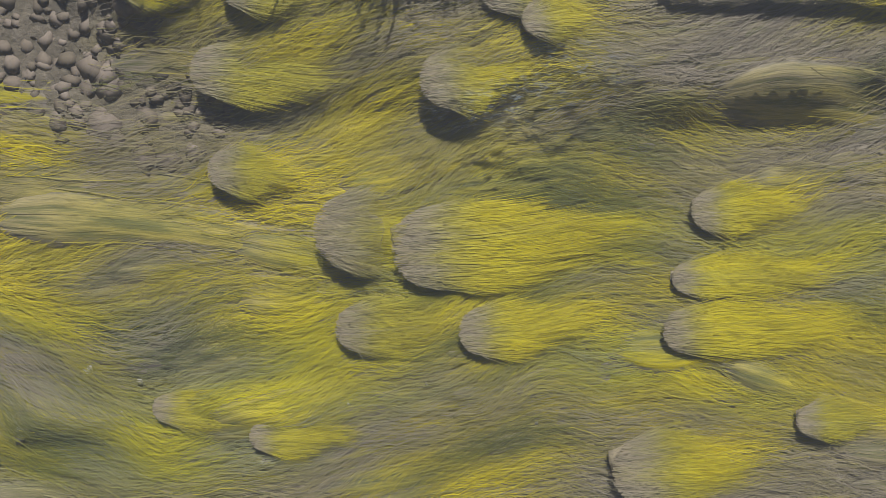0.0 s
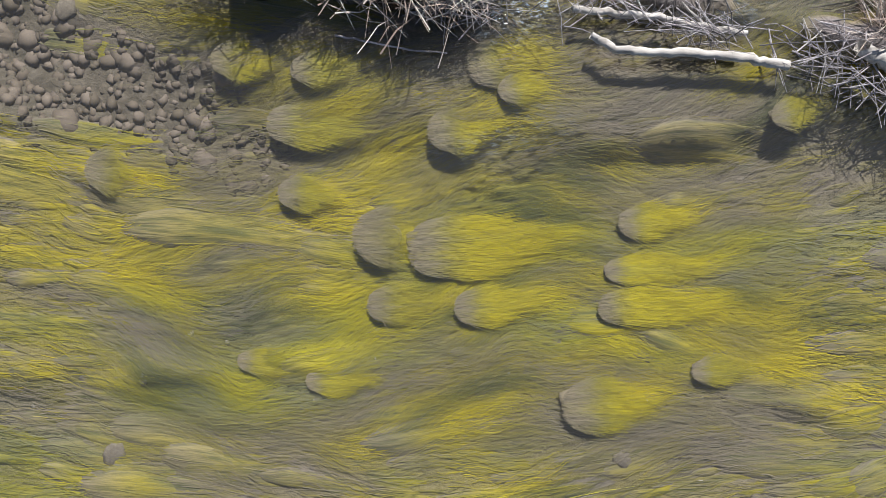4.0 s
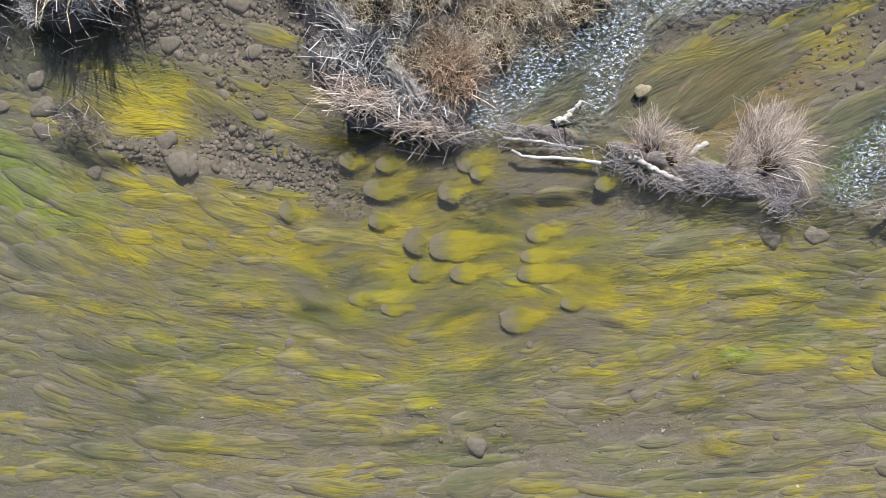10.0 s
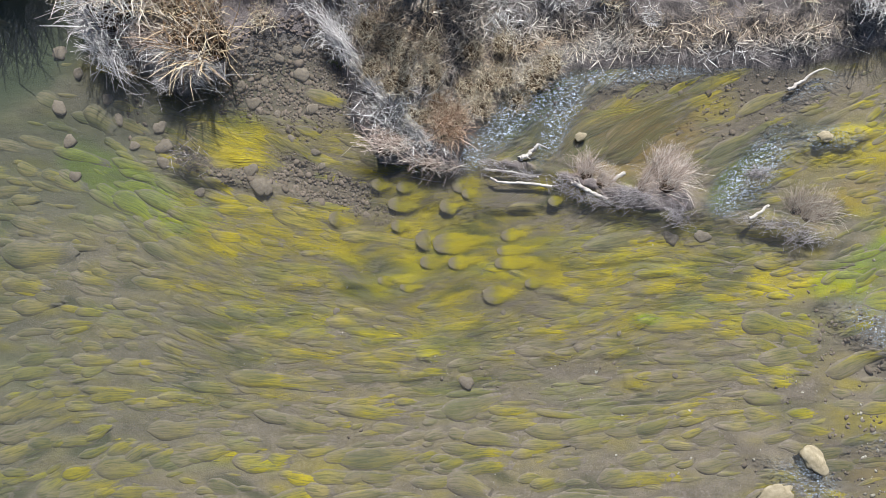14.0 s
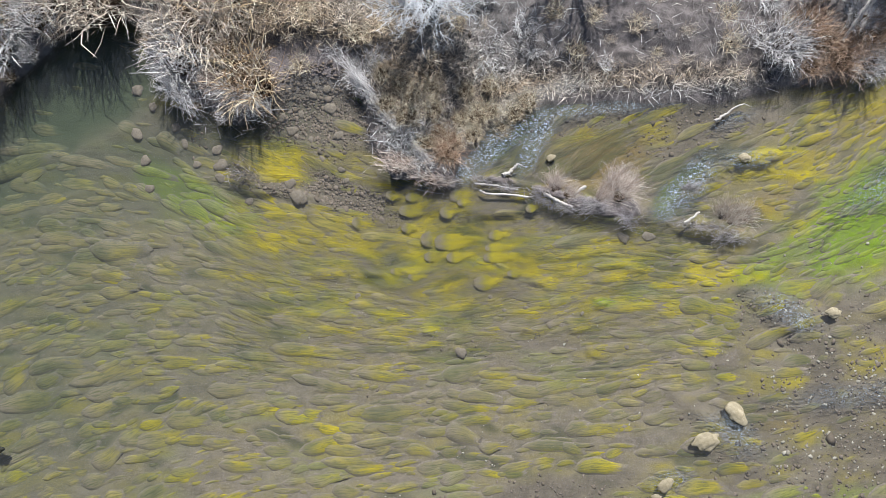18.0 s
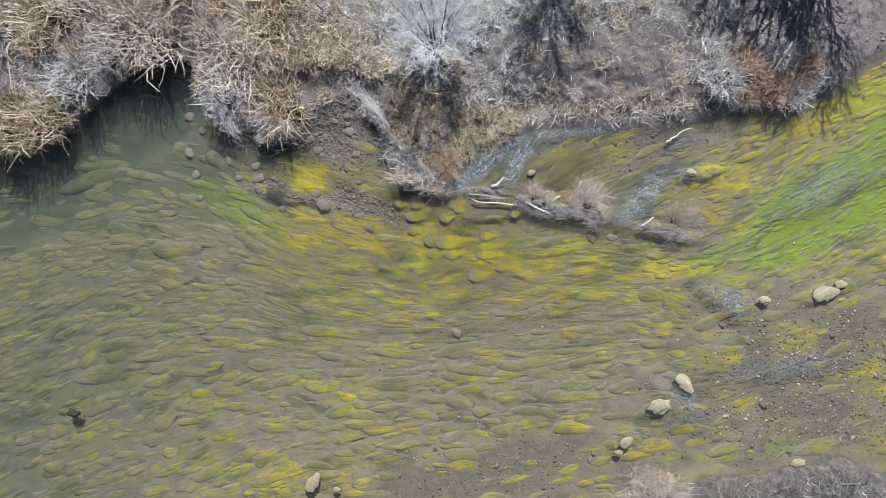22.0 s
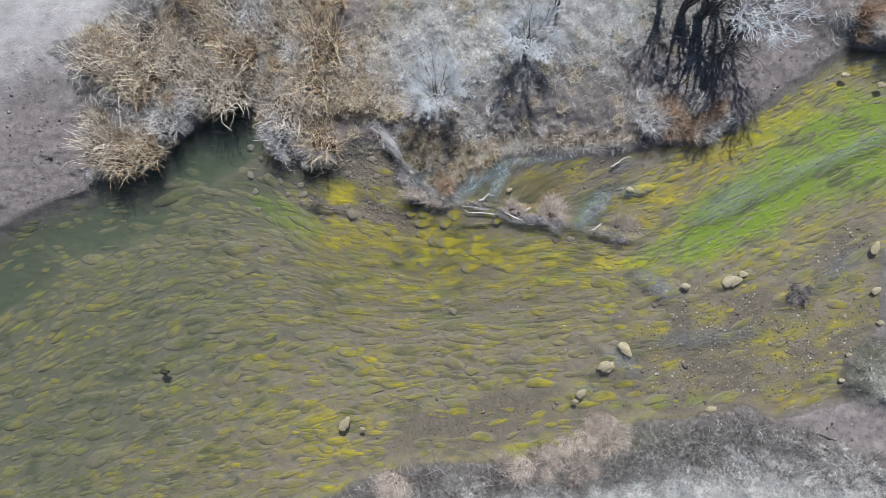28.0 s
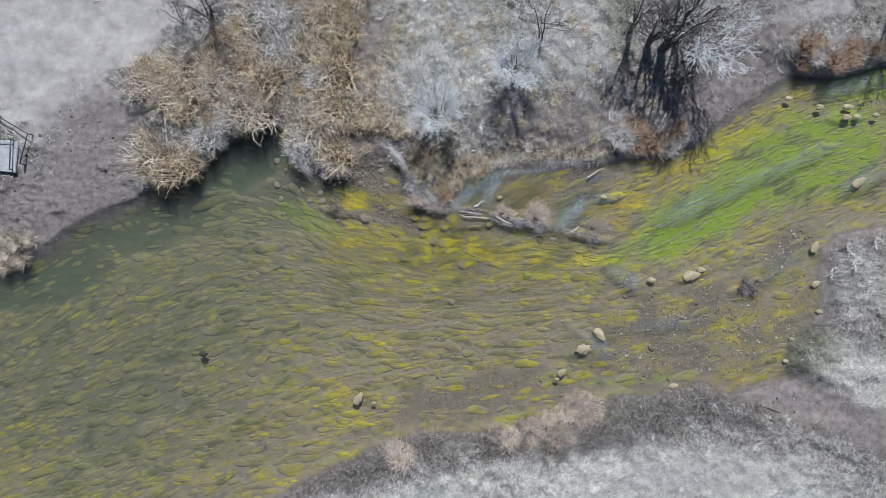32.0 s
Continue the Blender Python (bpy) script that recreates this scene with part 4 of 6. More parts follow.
def pads(name, x, y, lengths, widths, seed, rows=9, cols=7, high=0.4, hairs=0, fine=0.004, sure=False):
    """Mats of algae on the bed: a rounded silted head upstream, ribs along the current, a frayed tail."""
    r = np.random.RandomState(seed)
    deep, bare = sample(DEEP, x, y), sample(BARE, x, y)
    chance = np.clip(0.35 + 0.8 * sample(DENS, x, y), 0, 1) * step01(sample(SD, x, y), 0.15, 0.7) * (1 - 0.85 * bare)
    keep = (r.rand(len(x)) < chance) & (sample(HEIGHT, x, y) < -0.05) & (deep + 0.4 * (r.rand(len(x)) - 0.5) < 0.82)
    keep |= sure
    x, y, deep = x[keep], y[keep], deep[keep]
    n = len(x)
    size = np.ones(n) if sure else r.lognormal(0, 0.28, n)
    ln, wd = r.uniform(*lengths, n) * size, r.uniform(*widths, n) * size
    top, bow, ph = high * wd * r.uniform(0.6, 1.2, n), r.normal(0, 0.15, n), r.uniform(0, 200, n)
    a0 = 0.35 * sample(SWIRL, x, y, STEP * 3) + 0.65 * sample(HEAD, x, y, STEP * 3)
    col = lambda q: q.reshape(n, *([1] * 2))

    def surface(u, v, above):
        """Places for fractions along and across; u, v of shape (n, ...)."""
        ex = tuple([slice(None)] + [None] * (u.ndim - 1))
        rib = lattice(v * 3.2 + ph[ex], u * 1.6 + ph[ex], 31) - 0.5
        fray = lattice(v * 5.0 + ph[ex], u * 0.6 + 7 + ph[ex], 32)
        run = u * (1 + 0.35 * (fray - 0.6) * step01(u, 0.3, 1.0))
        half = np.clip(u / 0.3, 0.0, 1) ** 0.6 * (1 - 0.4 * u ** 1.5) * (1 + 0.25 * (lattice(u * 4 + ph[ex], v * 0 + 3, 33) - 0.5))
        across = v * half * 0.5 * wd[ex] + bow[ex] * wd[ex] * u * u + 0.12 * wd[ex] * np.sin(3.5 * u + ph[ex])
        go = run * ln[ex]
        px = x[ex] + go * np.cos(a0[ex]) - across * np.sin(a0[ex])
        py = y[ex] + go * np.sin(a0[ex]) + across * np.cos(a0[ex])
        dome = np.clip(1 - v * v, 0, 1) ** 0.55 * step01(u, -0.02, 0.24) * (1 - 0.8 * u ** 0.8) * (1 + 0.7 * rib)
        z = sample(HEIGHT, px, py) - 0.012 + top[ex] * dome + above
        return np.stack([px, py, np.minimum(z, -0.010)], -1), rib

    u, v = np.meshgrid(np.linspace(0, 1, rows), np.sin(np.linspace(-1.5, 1.5, cols)), indexing="ij")
    u, v = np.broadcast_to(u, (n, rows, cols)), np.broadcast_to(v, (n, rows, cols))
    pts, rib = surface(u, v, 0.0)
    hx, hy = pts[..., 0], pts[..., 1]
    mood = r.normal(0.01, 0.10, n) + 0.35 * (fbm(x, y, 0.22, 66, 2) - 0.5)
    tint = lambda px, py, f, k: np.clip(0.95 * sample(HUE, px, py) + k + 0.30 * np.sin(2.3 * f) - 0.14, 0, 1)
    hue = tint(hx, hy, u, col(mood)) + 0.3 * rib
    silt = np.clip((1 - step01(u, 0.05, 0.5)) * col(np.clip(r.normal(0.35, 0.3, n), 0, 0.85)) + col(np.clip(r.normal(0.0, 0.25, n), 0, 0.55)), 0, 0.9)
    edge = np.clip(1.1 * (1 - v * v), 0, 1) * step01(u, 0.0, 0.22) * (1 - step01(u, 0.6, 1.0))
    # painted shade in broad streaks and with depth, plus random dark tone
    shade_tint = np.clip(0.7 * sample(DEEP, hx, hy) - 0.05 + np.clip(1.8 * (0.42 - sample(BROAD, hx, hy, STEP * 3)), 0, 0.5) + col(np.clip(r.normal(-0.25, 0.25, n), 0, 0.5)), 0, 0.85)
    flat = lambda q: np.ascontiguousarray(np.broadcast_to(q, (n, rows, cols))).ravel()
    attrs = {"hue": flat(hue), "green": flat(sample(GREEN, hx, hy) * col(r.uniform(0.75, 1.0, n))), "tan": flat(sample(TANZONE, hx, hy)), "silt": flat(silt), "shade_tint": flat(shade_tint), "run": flat(u * col(ln)), "side": flat(v * 0.5 * col(wd)), "own": flat(col(ph / 200)), "edge": flat(edge), "deep": flat(sample(DEEP, hx, hy))}
    base = (np.arange(n)[:, None, None] * rows + np.arange(rows - 1)[None, :, None]) * cols + np.arange(cols - 1)[None, None, :]
    faces = np.stack([base, base + 1, base + cols + 1, base + cols], -1).reshape(-1, 4)
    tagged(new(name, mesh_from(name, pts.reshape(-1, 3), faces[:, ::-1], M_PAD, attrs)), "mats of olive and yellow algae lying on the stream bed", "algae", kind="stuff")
    if hairs:
        u0, v0 = r.uniform(0.0, 0.75, (n, hairs)), np.sin(r.uniform(-1.5, 1.5, (n, hairs)))
        reach = r.uniform(0.2, 0.5, (n, hairs))
        f = np.linspace(0, 1, 5)
        uu = u0[..., None] + reach[..., None] * f
        vv = v0[..., None] + r.normal(0, 0.10, (n, hairs))[..., None] * f + 0.06 * np.sin(6 * uu + 9 * v0[..., None])
        p, _ = surface(np.clip(uu, 0, 1.15), np.clip(vv, -1, 1), 0.005 + 0.010 * np.sin(3 * f))
        q = p.reshape(n * hairs, 5, 3)
        hh = np.clip(tint(q[..., 0], q[..., 1], uu.reshape(-1, 5), np.repeat(mood, hairs)[:, None]) + r.normal(0, 0.13, n * hairs)[:, None], 0, 1)
        many = lambda w: np.repeat(w, hairs)
        at = {"hue": hh, "green": many(sample(GREEN, x, y)), "tan": many(sample(TANZONE, x, y)), "shade_tint": np.clip(r.normal(-0.15, 0.25, n * hairs) + 2.4 * (0.44 - many(sample(BROAD, x, y, STEP * 3))), 0, 0.75), "silt": (1 - step01(uu, 0.1, 0.5)).reshape(-1, 5) * 0.4}
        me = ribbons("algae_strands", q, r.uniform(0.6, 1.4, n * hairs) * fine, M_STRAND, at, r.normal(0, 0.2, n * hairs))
        tagged(new("algae_strands", me), "yellow-green filamentous algae strands trailing in the current", "algae", kind="stuff")


def jittered(x0, x1, y0, y1, gap, seed, hole=None):
    r = np.random.RandomState(seed)
    x, y = np.meshgrid(np.arange(x0, x1, gap), np.arange(y0, y1, gap * 0.7))
    x, y = x.ravel() + r.uniform(-0.55, 0.55, x.size) * gap, y.ravel() + r.uniform(-0.5, 0.5, x.size) * gap * 0.7
    if hole:
        out = (np.abs(x) > hole[0]) | (y < hole[1]) | (y > hole[2])
        x, y = x[out], y[out]
    return x, y


def beside(x, y, east):
    """Keeps the spots in the eastern riffle, or those outside it."""
    there = (x > 8.0) & (y > -1.6 + 0.05 * (x - 8.0))
    return (x[there], y[there]) if east else (x[~there], y[~there])


pads("algae_mats", *beside(*jittered(-29, 29, -17, 13, 0.62, 11, (7.6, -4.4, 4.4)), False), (0.7, 1.4), (0.26, 0.48), 13, 9, 7, 0.17)
pads("algae_mats", *jittered(-29, 29, -17, 13, 0.6, 27, (7.6, -4.4, 4.4)), (0.45, 0.95), (0.13, 0.25), 29, 8, 6, 0.26)
pads("algae_mats", *beside(*jittered(8, 29, -2, 13, 0.42, 47), True), (0.4, 1.0), (0.10, 0.22), 49, 8, 6, 0.26)
pads("algae_mats", *jittered(-8, 8, -4.6, 4.6, 0.46, 17, (3.0, -1.8, 1.9)), (0.8, 1.6), (0.16, 0.34), 18, 13, 9, 0.19, 10, 0.006)
pads("algae_mats", *jittered(-8, 8, -4.6, 4.6, 0.36, 37, (3.0, -1.8, 1.9)), (0.4, 0.9), (0.07, 0.15), 39, 8, 6, 0.30, 4, 0.005)
pads("algae_mats", *jittered(-3.3, 3.3, -2.0, 2.1, 0.34, 19), (0.5, 1.0), (0.11, 0.24), 20, 16, 11, 0.18, 20, 0.0026)
pads("algae_mats", *jittered(-3.3, 3.3, -2.0, 2.1, 0.21, 12), (0.25, 0.55), (0.05, 0.10), 14, 9, 6, 0.25, 5, 0.0024)

# broad mounds of combed algae in the side pool and beside the gravel bar
for mx, my, size in ((3.0, 1.95, 1.0), (3.9, 2.35, 0.8), (8.6, 0.9, 0.55), (2.2, 2.55, 0.4)):
    pads("algae_mound", np.array([mx]), np.array([my]), (3.4 * size, 3.6 * size), (1.5 * size, 1.6 * size), 70 + int(10 * size), 26, 19, 0.12, 420, 0.008, True)
for mx, my, size in ((-7.0, 2.95, 1.0), (-6.4, 2.6, 0.8)):
    pads("algae_mound", np.array([mx]), np.array([my]), (2.2 * size, 2.4 * size), (1.0 * size, 1.1 * size), 85 + int(10 * size), 20, 15, 0.14, 300, 0.008, True)

# ---- stones ----
def stone_mesh(name, seed, material, flat=0.6, detail=2):
    bm = bmesh.new()
    bmesh.ops.create_icosphere(bm, subdivisions=detail, radius=0.5)
    off = Vector((seed * 3.1, seed * 1.7, 0))
    for v in bm.verts:
        k = 1 + 0.6 * (noise.noise(v.co * 1.9 + off)) + 0.25 * noise.noise(v.co * 4.5 + off)
        v.co = Vector((v.co.x * k * 1.15, v.co.y * k * 0.9, v.co.z * k * flat))
    for f in bm.faces:
        f.smooth = True
    me = bpy.data.meshes.new(name)
    bm.to_mesh(me)
    bm.free()
    me.materials.append(material)
    return me


SILT = [stone_mesh("stone", i + 1, M_SILT_STONE, 0.62, 3) for i in range(5)]
COBBLE = [stone_mesh("cobble", i + 11, M_STONE, 0.55) for i in range(6)]
BLEACHED = [stone_mesh("boulder", i + 31, M_PALE_STONE, 0.5, 3) for i in range(3)]


def fringe(name, ln, wd, amp, seed, high, count=420):
    """The mat of strands that clothes a stone and trails to its lee, in the stone's own axes."""
    r = np.random.RandomState(seed)
    n, segs = count, 7
    v = np.sin(r.uniform(-1.5, 1.5, n))
    u0 = -0.52 * wd * np.sqrt(np.clip(1 - v * v, 0, 1)) + np.abs(r.normal(0, 0.22, n)) * wd
    end = (0.55 + 0.45 * r.rand(n)) * ln * (1 - 0.45 * np.abs(v))
    pts, hue = np.zeros((n, segs, 3)), np.zeros((n, segs))
    wob = r.normal(0, 0.02, n)
    for s in range(segs):
        f = s / (segs - 1)
        u = u0 + np.maximum(end - u0 - 0.5 * wd, 0.25 * wd) * f ** 1.2
        past = step01(u, 0.3 * wd, ln)
        pts[:, s, 0] = u
        pts[:, s, 1] = v * wd * 0.53 * (1 - 0.3 * past) + 0.06 * ln * np.sin(3.2 * past + seed) * past + wob * f * 2
        dome = np.sqrt(np.clip(1.06 - (v * 0.98) ** 2 - (np.clip(u, -wd, 0.5 * wd) / (0.56 * wd)) ** 2, 0.0, 1))
        pts[:, s, 2] = np.maximum(high * dome, high * 0.5 * (1 - past) * (u > 0) * np.sqrt(np.clip(1 - v * v, 0, 1))) + 0.012 + r.uniform(0, 0.01, n)
        hue[:, s] = 0.12 + amp * step01(u, -0.4 * wd, 0.8 * wd) * (1 - 0.45 * step01(u, 0.7 * ln, ln))
    hue = np.clip(hue + r.normal(0, 0.05, n)[:, None] + 0.35 * (lattice(v * 6 + 50, u0 / wd * 2 + 50, seed % 200) - 0.5)[:, None], 0, 1)
    grey = np.clip((1 - step01(pts[:, :, 0] + r.normal(0, 0.12, n)[:, None] * wd, -0.5 * wd, 0.6 * wd)) * r.uniform(0.25, 0.8, n)[:, None], 0, 1)
    return ribbons(name, pts, r.uniform(0.002, 0.0045, n), M_STRAND, {"hue": hue, "green": r.uniform(0, 0.10, n), "tan": np.zeros(n), "silt": grey}, r.normal(0, 0.10, n))


for i, (x, y, ln, wd, amp) in enumerate(NEAR_TUFTS + SIDE_TUFTS):
    a = math.degrees(float(heading(np.array([x]), np.array([y]))[0]))
    if amp <= 0.5:
        continue
    high = min((0.125 if amp > 0.5 and i < len(NEAR_TUFTS) else 0.09) * wd, 0.07)
    thing = new("algae_covered_stone")
    thing.matrix_world = pose(x + 0.5 * wd, y, min(place(x + 0.5 * wd, y) + 0.03, -0.05 - high), 0, 0, a)
    rock = part("stone", SILT[i % 5], thing, "rounded stone coated in grey silt")
    rock.scale = (wd * 0.76, wd * 0.76, high * 2.2)
    part("algae_fringe", fringe("algae_fringe", ln, wd, 0.15 + 0.68 * amp, i + 5, high, int(450 + 1100 * wd + 450 * amp)), thing, "yellow-green algae trailing from the stone", "stuff")
    tagged(thing, "silted stone with yellow-green algae trailing under the water" if amp > 0.5 else "silted stone with a thin olive algae coat under water", "stone", "algae stones")

# ---- gravel and cobbles ----
def ico(sub):
    bm = bmesh.new()
    bmesh.ops.create_icosphere(bm, subdivisions=sub, radius=0.5)
    v = np.array([w.co[:] for w in bm.verts])
    f = np.array([[w.index for w in g.verts] for g in bm.faces])
    bm.free()
    return v, f


def pebbles(name, x, y, size, material, label, sub=1, seed=3):
    """Loose stones lying on the ground at x, y, joined into one."""
    r = np.random.RandomState(seed)
    v, f = ico(sub)
    n = len(x)
    a = r.uniform(0, 6.28, n)
    sx, sy, sz = size * r.uniform(0.8, 1.4, n), size * r.uniform(0.7, 1.0, n), size * r.uniform(0.08, 0.17, n)
    lump = 1 + (0.24 if sub < 1 else 0.10) * r.randn(n, len(v))
    p = v[None] * lump[..., None] * np.stack([sx, sy, sz], 1)[:, None]
    q = np.stack([p[..., 0] * np.cos(a)[:, None] - p[..., 1] * np.sin(a)[:, None], p[..., 0] * np.sin(a)[:, None] + p[..., 1] * np.cos(a)[:, None], p[..., 2]], -1)
    q += np.stack([x, y, sample(HEIGHT, x, y) + 0.01 * size], 1)[:, None]
    faces = (f[None] + (np.arange(n) * len(v))[:, None, None]).reshape(-1, 3)
    return tagged(new(name, mesh_from(name, q.reshape(-1, 3), faces, material)), label, "gravel", kind="stuff")


def pebble_material(name, a, b, c):
    k = Mat(name, 0.85, spec=0.3)
    k.color(k.mix(k.ramp(k.noise(30, 3), [(0.4, 0.0), (0.7, 0.35)]), k.ramp(k.island(), [(0.0, a), (0.5, b), (1.0, c)]), (0.16, 0.135, 0.10)))
    return k.m


M_PEBBLE = pebble_material("bed_gravel", (0.15, 0.12, 0.095), (0.20, 0.16, 0.135), (0.265, 0.215, 0.19))
M_PEBBLE_PALE = pebble_material("pale_gravel", (0.30, 0.27, 0.235), (0.45, 0.42, 0.38), (0.60, 0.57, 0.53))


M_CLOD = pebble_material("mud_clods", (0.055, 0.045, 0.042), (0.13, 0.11, 0.10), (0.34, 0.31, 0.29))


def scatter(count, x0, x1, y0, y1, chance, seed):
    r = np.random.RandomState(seed)
    x, y = r.uniform(x0, x1, count), r.uniform(y0, y1, count)
    keep = r.rand(count) < chance(x, y)
    return x[keep], y[keep]


gxp, gyp = scatter(13000, -8.5, -1.2, 0.4, 6.5, lambda x, y: np.clip(sample(BARE, x, y) - 0.2, 0, 0.5) * (sample(HEIGHT, x, y) < 0.15), 5)
pebbles("gravel", gxp, gyp, np.random.RandomState(1).gamma(3, 0.02, len(gxp)) + 0.05, M_PEBBLE, "grey-brown rounded gravel on the stream bed", 1)
gxp, gyp = scatter(26000, -6, 24, -12, 5, lambda x, y: np.clip(sample(BARE, x, y) - 0.2, 0, 1) * (sample(SD, x, y) > 0), 6)
pebbles("gravel", gxp, gyp, np.random.RandomState(2).gamma(3, 0.02, len(gxp)) + 0.03, M_PEBBLE, "brown gravel on the shallow stream bed", 0)
gxp, gyp = scatter(2600, -3, 24, -9, 0, lambda x, y: 0.35 * (sample(SD, x, y) > 0.3) * (fbm(x, y, 0.9, 300) > 0.55), 7)
pebbles("gravel", gxp, gyp, np.random.RandomState(4).gamma(3, 0.012, len(gxp)) + 0.02, M_PEBBLE_PALE, "small pale pebbles lying between the algae", 0)
gxp, gyp = scatter(5000, 11, 26, -8, 3, lambda x, y: np.clip(sample(BARE, x, y) - 0.5, 0, 1) * (sample(SD, x, y) > 0), 8)
near_x, near_y = scatter(900, -6, 6, -4.2, -0.7, lambda x, y: 0.15 + 0.7 * (fbm(x, y, 0.8, 301) > 0.55), 12)
pebbles("gravel", near_x, near_y, np.random.RandomState(7).gamma(2, 0.011, len(near_x)) + 0.012, M_PEBBLE_PALE, "small pale pebbles lying between the algae", 1)
clod_x, clod_y = scatter(6000, -28, 26, -12, 13, lambda x, y: 0.7 * sample(MUDDY, x, y) * (sample(SD, x, y) < 0.3), 9)
pebbles("clods", clod_x, clod_y, np.random.RandomState(6).gamma(3, 0.03, len(clod_x)) + 0.03, M_CLOD, "dark clods and pebbles on the muddy shore", 0)
pebbles("gravel", gxp, gyp, np.random.RandomState(5).gamma(3, 0.02, len(gxp)) + 0.03, M_PEBBLE_PALE, "pale grey gravel in the riffle", 0)


def lay(mesh, name, x, y, size, turn, label, group, up=0.06, category="stone"):
    ob = new(name, mesh)
    ob.matrix_world = pose(x, y, place(x, y) + up * size, 0, 0, turn)
    ob.scale = (size, size, 0.6 * size)
    return tagged(ob, label, category, group)


COBBLES = [
    (-10.37, 5.13, 0.36), (-9.76, 4.52, 0.27), (-10.10, 2.71, 0.33), (-10.37, 3.63, 0.36), (-7.50, 2.54, 0.38),
    (-7.61, 3.09, 0.33), (-8.05, 5.07, 0.30), (-3.78, 4.46, 0.36), (-5.04, 3.71, 0.27), (-3.47, 3.55, 0.25),
    (-8.73, 3.29, 0.27), (-9.55, 3.43, 0.22), (-9.01, 3.84, 0.25), (-3.88, 5.08, 0.25), (-4.77, 4.26, 0.22),
    (-7.50, 2.13, 0.30), (-6.54, 1.38, 0.25), (-5.13, 1.93, 0.33), (-4.76, 1.45, 0.36), (-9.96, 1.78, 0.27),
    (-8.32, 2.61, 0.25), (-5.38, 4.12, 0.25), (-4.36, 4.87, 0.22),
]
for i, (x, y, d) in enumerate(COBBLES):
    lay(COBBLE[i % 6], "cobble", x, y, d * 1.1, 47 * i, "pale brown rounded cobble lying on the stream bed", "cobbles")
COBBLES_NEAR = [
    (-5.11, 3.68, 0.33), (-3.54, 3.55, 0.25), (-4.07, 2.77, 0.20), (-3.43, 2.41, 0.22), (-4.43, 3.41, 0.20),
    (-4.88, 1.50, 0.45), (-5.20, 1.91, 0.31), (-3.25, 2.05, 0.18), (6.01, 0.16, 0.40), (6.87, 0.20, 0.40),
    (5.38, -1.42, 0.18), (3.55, -2.80, 0.20), (2.03, -2.30, 0.15), (-2.88, -1.81, 0.20), (0.57, -3.72, 0.36),
    (2.75, -2.21, 0.15), (3.98, -2.80, 0.16), (1.57, -1.85, 0.15), (6.16, -3.52, 0.20), (4.66, -2.39, 0.13),
]
for i, (x, y, d) in enumerate(COBBLES_NEAR):
    lay(COBBLE[(i + 2) % 6], "cobble", x, y, d, 61 * i, "weathered brown cobble lying on the stream bed", "cobbles")

BOULDERS = [
    (8.73, -6.64, 1.26, 20), (9.67, -5.66, 1.12, -50), (7.34, -8.04, 0.84, 40), (7.06, -8.46, 0.49, 0),
    (15.33, -2.10, 1.33, 15), (15.95, -1.68, 0.70, 0), (12.92, -2.35, 0.70, 0), (-5.20, -9.72, 1.05, 60),
    (-4.25, -9.90, 0.42, 0), (14.28, -8.91, 0.84, 15), (23.00, -0.35, 0.91, 70), (23.00, -2.55, 0.77, 30),
    (23.27, -4.30, 0.63, 0), (25.02, 8.37, 0.77, 0), (24.95, 7.74, 0.77, 0), (25.58, 7.74, 0.63, 0),
    (25.68, 3.66, 1.12, 40), (3.53, 2.78, 0.45, 20), (9.95, 2.78, 0.56, 0), (21.36, 8.89, 0.56, 0),
    (23.28, 8.37, 0.70, 0), (26.76, 7.85, 0.56, 0), (21.18, -7.33, 0.49, 0), (21.53, -5.94, 0.49, 0),
]
for i, (x, y, d, turn) in enumerate(BOULDERS):
    ob = lay(BLEACHED[i % 3], "boulder", x, y, d, turn, "pale sun-bleached boulder standing out of the shallow water", "boulders")
    ob.scale = (0.62 * d, 0.52 * d, min(0.34 * d, 0.34))
    ob.location.z = 0.10 - 0.25 * ob.scale.z


# ---- driftwood and twigs ----
def limb(points, r0, r1, seed, steps=5, rough=0.25):
    """A bent stick: points joined by short pieces that wander."""
    r = np.random.RandomState(seed)
    p = np.array(points, float)
    t = np.linspace(0, len(p) - 1, (len(p) - 1) * steps + 1)
    q = np.stack([np.interp(t, np.arange(len(p)), p[:, c]) for c in range(3)], 1)
    q[1:-1] += r.normal(0, rough * max(r0, 0.01), (len(q) - 2, 3))
    return q, r0, r1


def raised(points, z):
    return [(x, y, z + 0.0 * k) for k, (x, y) in enumerate(points)]


def driftwood(points, z0, z1, r0, r1, material, label, seed, stubs=2):
    pts = [(x, y, z0 + (z1 - z0) * k / (len(points) - 1)) for k, (x, y) in enumerate(points)]
    thing = new("driftwood_log")
    part("log", tubes("log", [limb(pts, r0, r1, seed, 6, 0.22)], material, 9), thing)
    r = np.random.RandomState(seed)
    for k in range(stubs):
        a = pts[r.randint(1, len(pts))]
        b = (a[0] + r.uniform(-0.25, 0.25), a[1] + r.uniform(-0.2, 0.25), a[2] + r.uniform(0.05, 0.2))
        part("branch_stub", tubes("branch_stub", [limb([a, b], r1 * 0.7, r1 * 0.25, seed + k, 3)], material, 6), thing)
    return tagged(thing, label, "log", "driftwood")


